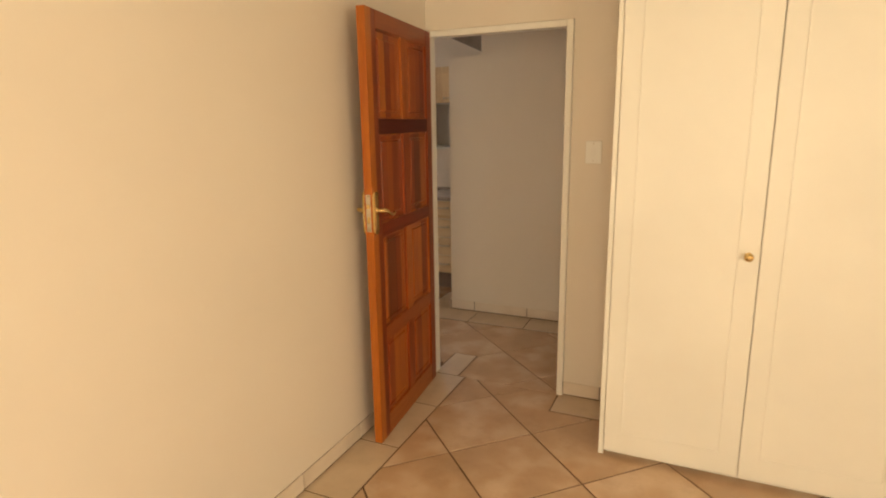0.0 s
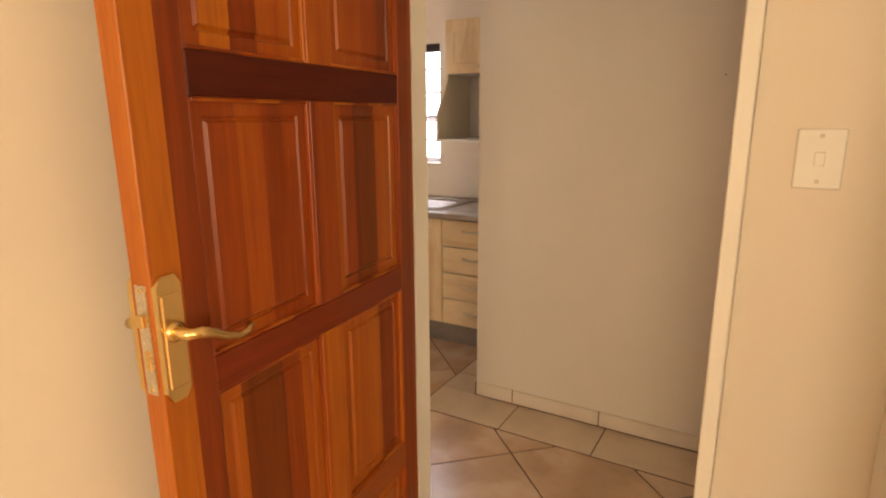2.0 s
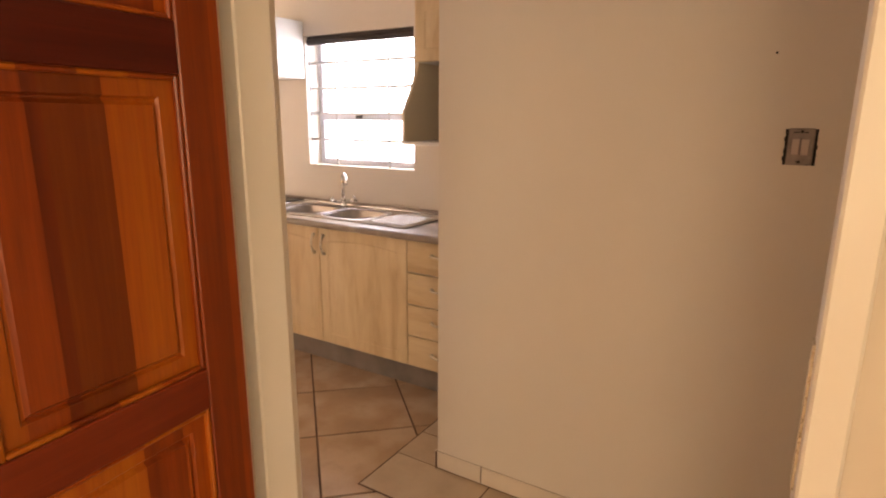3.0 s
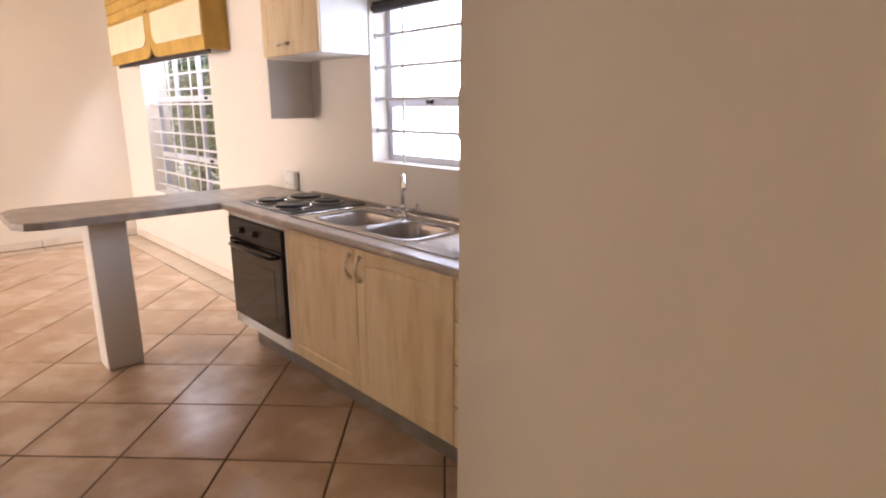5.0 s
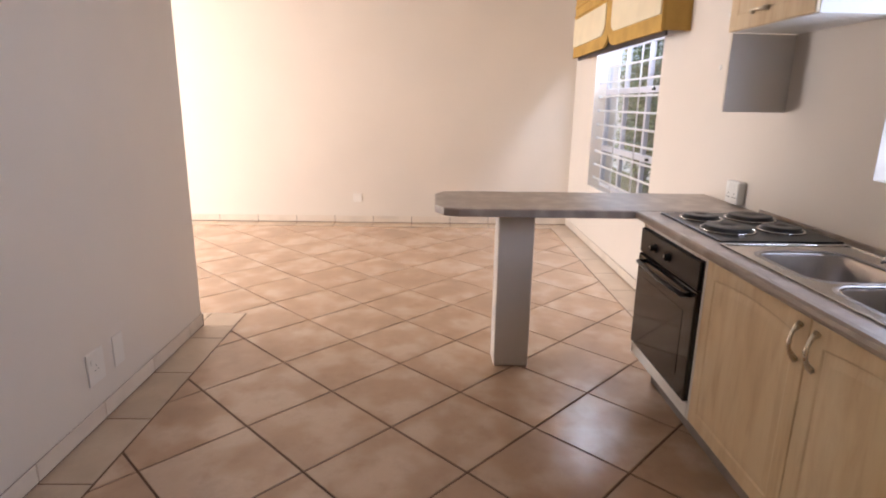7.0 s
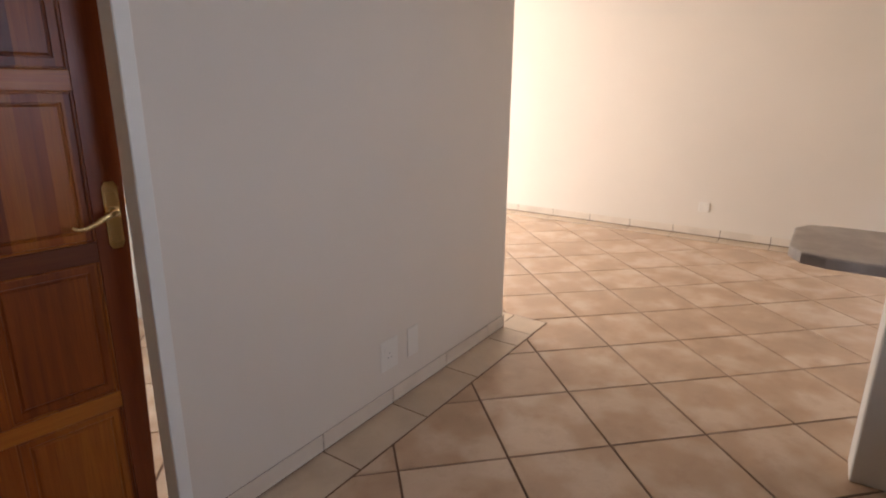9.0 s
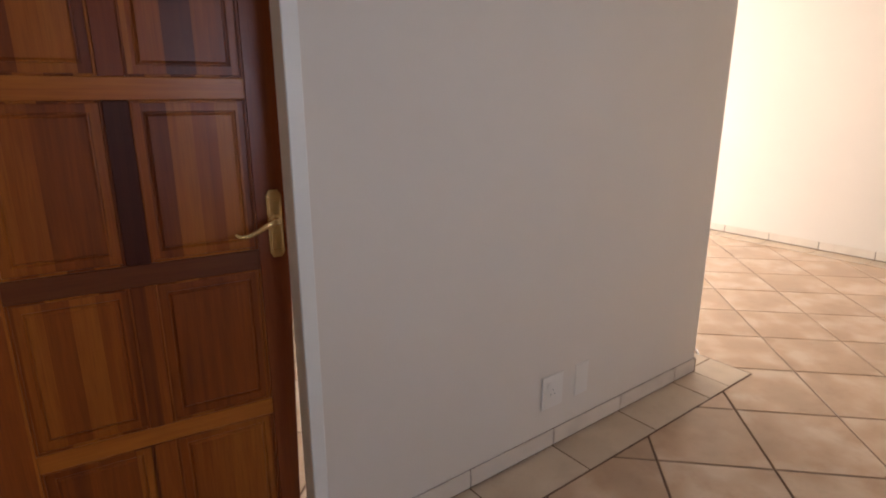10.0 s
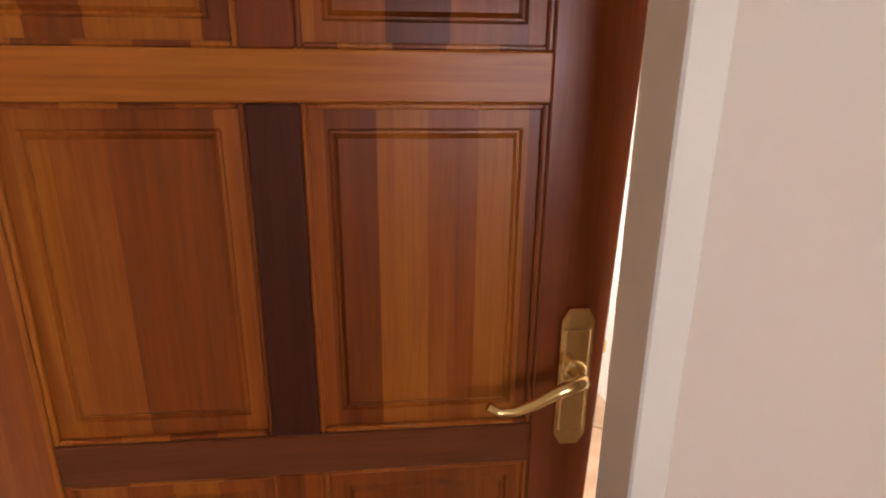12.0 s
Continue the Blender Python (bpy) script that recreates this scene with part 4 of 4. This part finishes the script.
# ---------------------------------------------------------------- outside
gb = bmesh.new()
box(gb, -900, 900, -900, 900, -0.6, -0.16)
tagged(part("ground", gb, paint("dry_lawn", (0.16, 0.16, 0.07), 0.95, 0.3, 30, 0.5, 0.8)), "dry green lawn round the house", "ground", kind="structure")
GARDEN = paint("white_garden_wall", (0.80, 0.79, 0.76), 0.8, 0.05, 20, 0.2, 1.0)
tagged(part("garden_wall", box(bmesh.new(), -24, 6, 8.9, 9.1, -0.2, 2.1), GARDEN), "white painted garden wall in the sun", "garden wall", kind="structure")


def leaf_material(name, a, b):
    m, nt, p = nodes_of(name)
    geo = nt.nodes.new("ShaderNodeNewGeometry")
    nt.links.new(ramp(nt, geo.outputs["Random Per Island"], [(0.0, a), (1.0, b)]), p.inputs["Base Color"])
    p.inputs["Roughness"].default_value = 0.5
    return m


LEAF = leaf_material("shrub_leaf", (0.07, 0.12, 0.025), (0.24, 0.30, 0.09))
BARK = paint("bark", (0.14, 0.10, 0.07), 0.9, 0.4, 40, 0.8, 9.0)


def shrub(name, label, x, y, h, spread, leaves, seed):
    rnd = random.Random(seed)
    s = thing(name, label, "shrub", (x, y, -0.16))
    bm = bmesh.new()
    tips = []
    for k in range(7):
        a, r = rnd.uniform(0, 6.28), rnd.uniform(0.3, 1.0) * spread * 0.6
        tip = Vector((r * math.cos(a), r * math.sin(a), h * rnd.uniform(0.6, 0.9)))
        tube(bm, [(0, 0, 0), tip * 0.4 + Vector((rnd.uniform(-0.1, 0.1), rnd.uniform(-0.1, 0.1), 0.1)), tip], [0.04, 0.025, 0.008], 6)
        tips += [tip, tip * 0.75, tip * 0.5]
    part("trunk", bm, BARK, s)
    verts, faces = [], []
    for k in range(leaves):
        c = rnd.choice(tips) + Vector((rnd.gauss(0, spread * 0.22), rnd.gauss(0, spread * 0.22), rnd.gauss(0, h * 0.10)))
        d = Vector((rnd.uniform(-1, 1), rnd.uniform(-1, 1), rnd.uniform(-0.6, 0.6))).normalized()
        u = d.cross(Vector((rnd.uniform(-1, 1), rnd.uniform(-1, 1), 1))).normalized()
        ln, wd2 = rnd.uniform(0.07, 0.13), rnd.uniform(0.02, 0.038)
        n = len(verts)
        verts += [c, c + d * ln * 0.5 + u * wd2, c + d * ln, c + d * ln * 0.5 - u * wd2]
        faces.append((n, n + 1, n + 2, n + 3))
    me = bpy.data.meshes.new("crown")
    me.from_pydata(verts, [], faces)
    me.materials.append(LEAF)
    cr = new("crown", me)
    cr.parent = s
    return s


for k, (x, y, h, sp) in enumerate(((-9.6, 8.1, 2.5, 0.9), (-10.5, 8.15, 3.0, 1.0), (-11.35, 8.0, 2.6, 0.9), (-12.1, 8.3, 2.2, 0.7))):
    shrub("garden_shrub", "green leafy garden shrub against the white wall", x, y, h, sp, 5200, 5 + k)

# ---------------------------------------------------------------- floor, its tiles, borders and skirting
fb = bmesh.new()
box(fb, -8.0, 2.75, -1.4, 6.05, -0.15, -0.005)
box(fb, -8.0, -4.35, -2.35, -1.4, -0.15, -0.005)
floor = part("floor", fb, GROUT)
tagged(floor, "terracotta floor tiles laid diagonally with brown grout", "floor", kind="structure")
HALF = 0.318
THICK, GAP = 0.011, 0.0045


def tile_mesh(name, outline, thick, material, edge=0.0025):
    """A flat tile with eased upper edges from a convex outline round its own centre."""
    n = len(outline)
    out = [(u, v, -thick) for u, v in outline] + [(u, v, -edge * 0.7) for u, v in outline]
    for u, v in outline:
        k = 1 - edge / max(0.03, math.hypot(u, v))
        out.append((u * k, v * k, 0.0))
    faces = [tuple(range(2 * n, 3 * n))]
    for r in (0, 1):
        faces += [(r * n + k, r * n + (k + 1) % n, (r + 1) * n + (k + 1) % n, (r + 1) * n + k) for k in range(n)]
    me = bpy.data.meshes.new(name)
    me.from_pydata(out, [], faces)
    me.materials.append(material)
    return me


def cut(poly, axis, value, keep):
    """Clips a polygon at a line across an axis; keep is +1 or -1."""
    out = []
    for p, q in zip(poly, poly[1:] + poly[:1]):
        dp, dq = keep * (p[axis] - value), keep * (q[axis] - value)
        if dp >= 0:
            out.append(p)
        if dp * dq < 0:
            t = dp / (dp - dq)
            out.append(tuple(a + t * (b - a) for a, b in zip(p, q)))
    return out


R = HALF - GAP * 1.414
DIAMOND = [(R, 0), (0, R), (-R, 0), (0, -R)]
whole = tile_mesh("tile", DIAMOND, THICK, TILE)
tr = random.Random(3)


def column(i):
    """The place of the lattice's column i: the courses widen a little towards the hall."""
    return -3.674 + HALF * i + 0.0135 * max(0.0, i - 2.5)


def lay(place, x0, x1, y0, y1, seam):
    """Whole and cut tiles; place gives a lattice point, the tiles stand on every second one."""
    for i in range(-20, 24):
        for j in range(-24, 16):
            if (i + j) % 2 == 0:
                continue
            (x, y), (xa, _), (xb, _), (_, ya), (_, yb) = place(i, j), place(i - 1, j), place(i + 1, j), place(i, j - 1), place(i, j + 1)
            g = GAP * 1.414
            plain = [(xb - g, y), (x, yb - g), (xa + g, y), (x, ya + g)]
            if not (xb > x0 and xa < x1 and yb > y0 and ya < y1):
                continue
            poly = plain
            for axis, value, keep in seam(x, y, xb):
                poly = cut(poly, axis, value + keep * 0.002, keep) if poly else poly
            if len(poly) < 3:
                continue
            me, cx, cy = whole, x, y
            if poly != plain or abs(xb - xa - 2 * HALF) > 1e-4:
                cx, cy = sum(p[0] for p in poly) / len(poly), sum(p[1] for p in poly) / len(poly)
                me = tile_mesh("tile", [(a - cx, b - cy) for a, b in poly], THICK, TILE)
            t = new("tile", me)
            t.parent = floor
            t.matrix_world = pose(cx, cy, tr.uniform(-0.0006, 0.0), tr.uniform(-0.08, 0.08), tr.uniform(-0.08, 0.08), 0)


def house_seams(x, y, right):
    """Edges at which the tiles outside the bedroom are cut: the house walls, the bedroom wall and its threshold."""
    edges = [(0, WX, 1), (0, 0.02, -1), (1, -2.2, 1), (1, KY, -1)]
    if x > -4.3:
        edges.append((1, -0.7, 1))
    elif y < -0.7:
        edges.append((0, -4.45, -1))
    if right > -1.105 and y - HALF < 3.60:
        edges.append((0, -1.04, -1) if x < -1.04 and y > 3.60 else (1, 3.60, 1) if x > -1.04 else (0, -1.105, -1))
    return edges


lay(lambda i, j: (column(i), 5.04 + HALF * j), WX, 0.02, -2.2, KY, house_seams)
lay(lambda i, j: (-0.264 + HALF * i, 3.121 + HALF * j), BX, 2.6, -1.3, BY, lambda x, y, right: [(1, 3.60, -1), (0, BX, 1), (0, 2.6, -1), (1, -1.3, 1)])


def border(name, axis, a0, a1, d0, d1, joint, step=0.452):
    """A straight border course, along an axis from a0 to a1, from d0 to d1 across; joint is the place of one joint."""
    bm = bmesh.new()
    dims = (a0 - 0.005, a1 + 0.005, d0 - 0.006, d1 + 0.006) if axis == "x" else (d0 - 0.006, d1 + 0.006, a0 - 0.005, a1 + 0.005)
    box(bm, *dims, -0.004, 0.0006)
    strip = tagged(part(name, bm, GROUT), "border course of sand-coloured straight floor tiles", "floor border", kind="structure")
    cuts = [a0] + sorted(c for c in (joint + step * k for k in range(-40, 40)) if a0 + 0.03 < c < a1 - 0.03) + [a1]
    for u0, u1 in zip(cuts, cuts[1:]):
        w, h = (u1 - u0) / 2 - 0.003, (d1 - d0) / 2 - 0.001
        pts = [(-w, -h), (w, -h), (w, h), (-w, h)] if axis == "x" else [(-h, -w), (h, -w), (h, w), (-h, w)]
        me = tile_mesh("border_tile", pts, 0.002, BTILE, 0.0018)
        t = new("border_tile", me)
        t.parent = strip
        c = ((u0 + u1) / 2, (d0 + d1) / 2)
        t.location = (*(c if axis == "x" else c[::-1]), 0.0022)
    return strip


def skirting(name, axis, a0, a1, face, way, joint, step=0.452, high=0.084):
    """A course of skirting tiles against a wall face; way is the side on which the room lies."""
    bm = bmesh.new()
    d0, d1 = sorted((face, face + way * 0.005))
    box(bm, *((a0, a1, d0, d1) if axis == "x" else (d0, d1, a0, a1)), 0.0, high - 0.003)
    base = tagged(part(name, bm, GROUT), "low skirting of pale sand-coloured tiles", "skirting", kind="structure")
    cuts = [a0] + sorted(c for c in (joint + step * k for k in range(-40, 40)) if a0 + 0.03 < c < a1 - 0.03) + [a1]
    e0, e1 = sorted((face + way * 0.004, face + way * 0.011))
    for u0, u1 in zip(cuts, cuts[1:]):
        b2 = bmesh.new()
        v0, v1 = u0 + 0.003, u1 - 0.003
        box(b2, *((v0, v1, e0, e1) if axis == "x" else (e0, e1, v0, v1)), 0.010, high, 0.0015)
        part("skirting_tile", b2, SKIRT, base)
    return base


border("floor_border_passage", "x", PX, -1.2, PY, PY + 0.205, -3.86)
border("floor_border_corner", "y", -2.1, PY + 0.205, PX - 0.222, PX, 2.78)
border("floor_border_partition", "x", SX - 0.212, 0.02, SY - 0.262, SY, -1.192)
border("floor_border_partition_end", "y", SY, 5.25, SX - 0.212, SX, 5.02)
border("floor_border_bedroom", "y", -0.4, 3.60, BX, -0.826, 3.19)
border("floor_border_threshold", "x", -1.03, -0.872, 3.603, 3.932, 9.0, 50)
border("floor_border_door", "x", -0.236, 0.35, 3.385, BY, 0.55)
border("floor_border_north", "x", WX, -4.0, KY - 0.215, KY, -5.3)
border("floor_border_west", "y", -2.1, KY - 0.215, WX, WX + 0.21, 3.1)
skirting("baseboard_partition", "x", SX, 0.02, SY, -1, -1.228)
skirting("baseboard_partition_end", "y", SY - 0.011, SY + 0.11, SX, -1, 9, 50)
skirting("baseboard_passage", "x", PX, -2.40, PY, 1, -3.86)
skirting("baseboard_corner", "y", -2.1, PY + 0.011, PX, -1, 2.4)
skirting("baseboard_bedroom", "y", -1.2, BY, BX, 1, 2.735)
skirting("baseboard_door", "x", -0.212, 0.076, BY, -1, 0.9)
skirting("baseboard_north", "x", WX, -3.81, KY, -1, -5.3)
skirting("baseboard_west", "y", -2.1, KY, WX, 1, 3.1)
skirting("baseboard_recess", "y", PY, HY, -1.16, -1, 3.3)

# white tiled dado of the room behind the passage door
dado = tagged(boxpart("wall_bath_dado", (-3.3, -3.295, 0.5, 2.68, 0.0, 1.05), GROUT), "white tiled dado", "dado", kind="structure")
wall_tile_mesh = None
for i in range(14):
    for j in range(7):
        if wall_tile_mesh is None:
            t = boxpart("wall_tile", (-3.297, -3.288, 0.505, 0.655, 0.003, 0.149), WTILE, dado)
            wall_tile_mesh = t.data
        else:
            t = new("wall_tile", wall_tile_mesh)
            t.parent = dado
            t.location = (0, i * 0.154, j * 0.15)
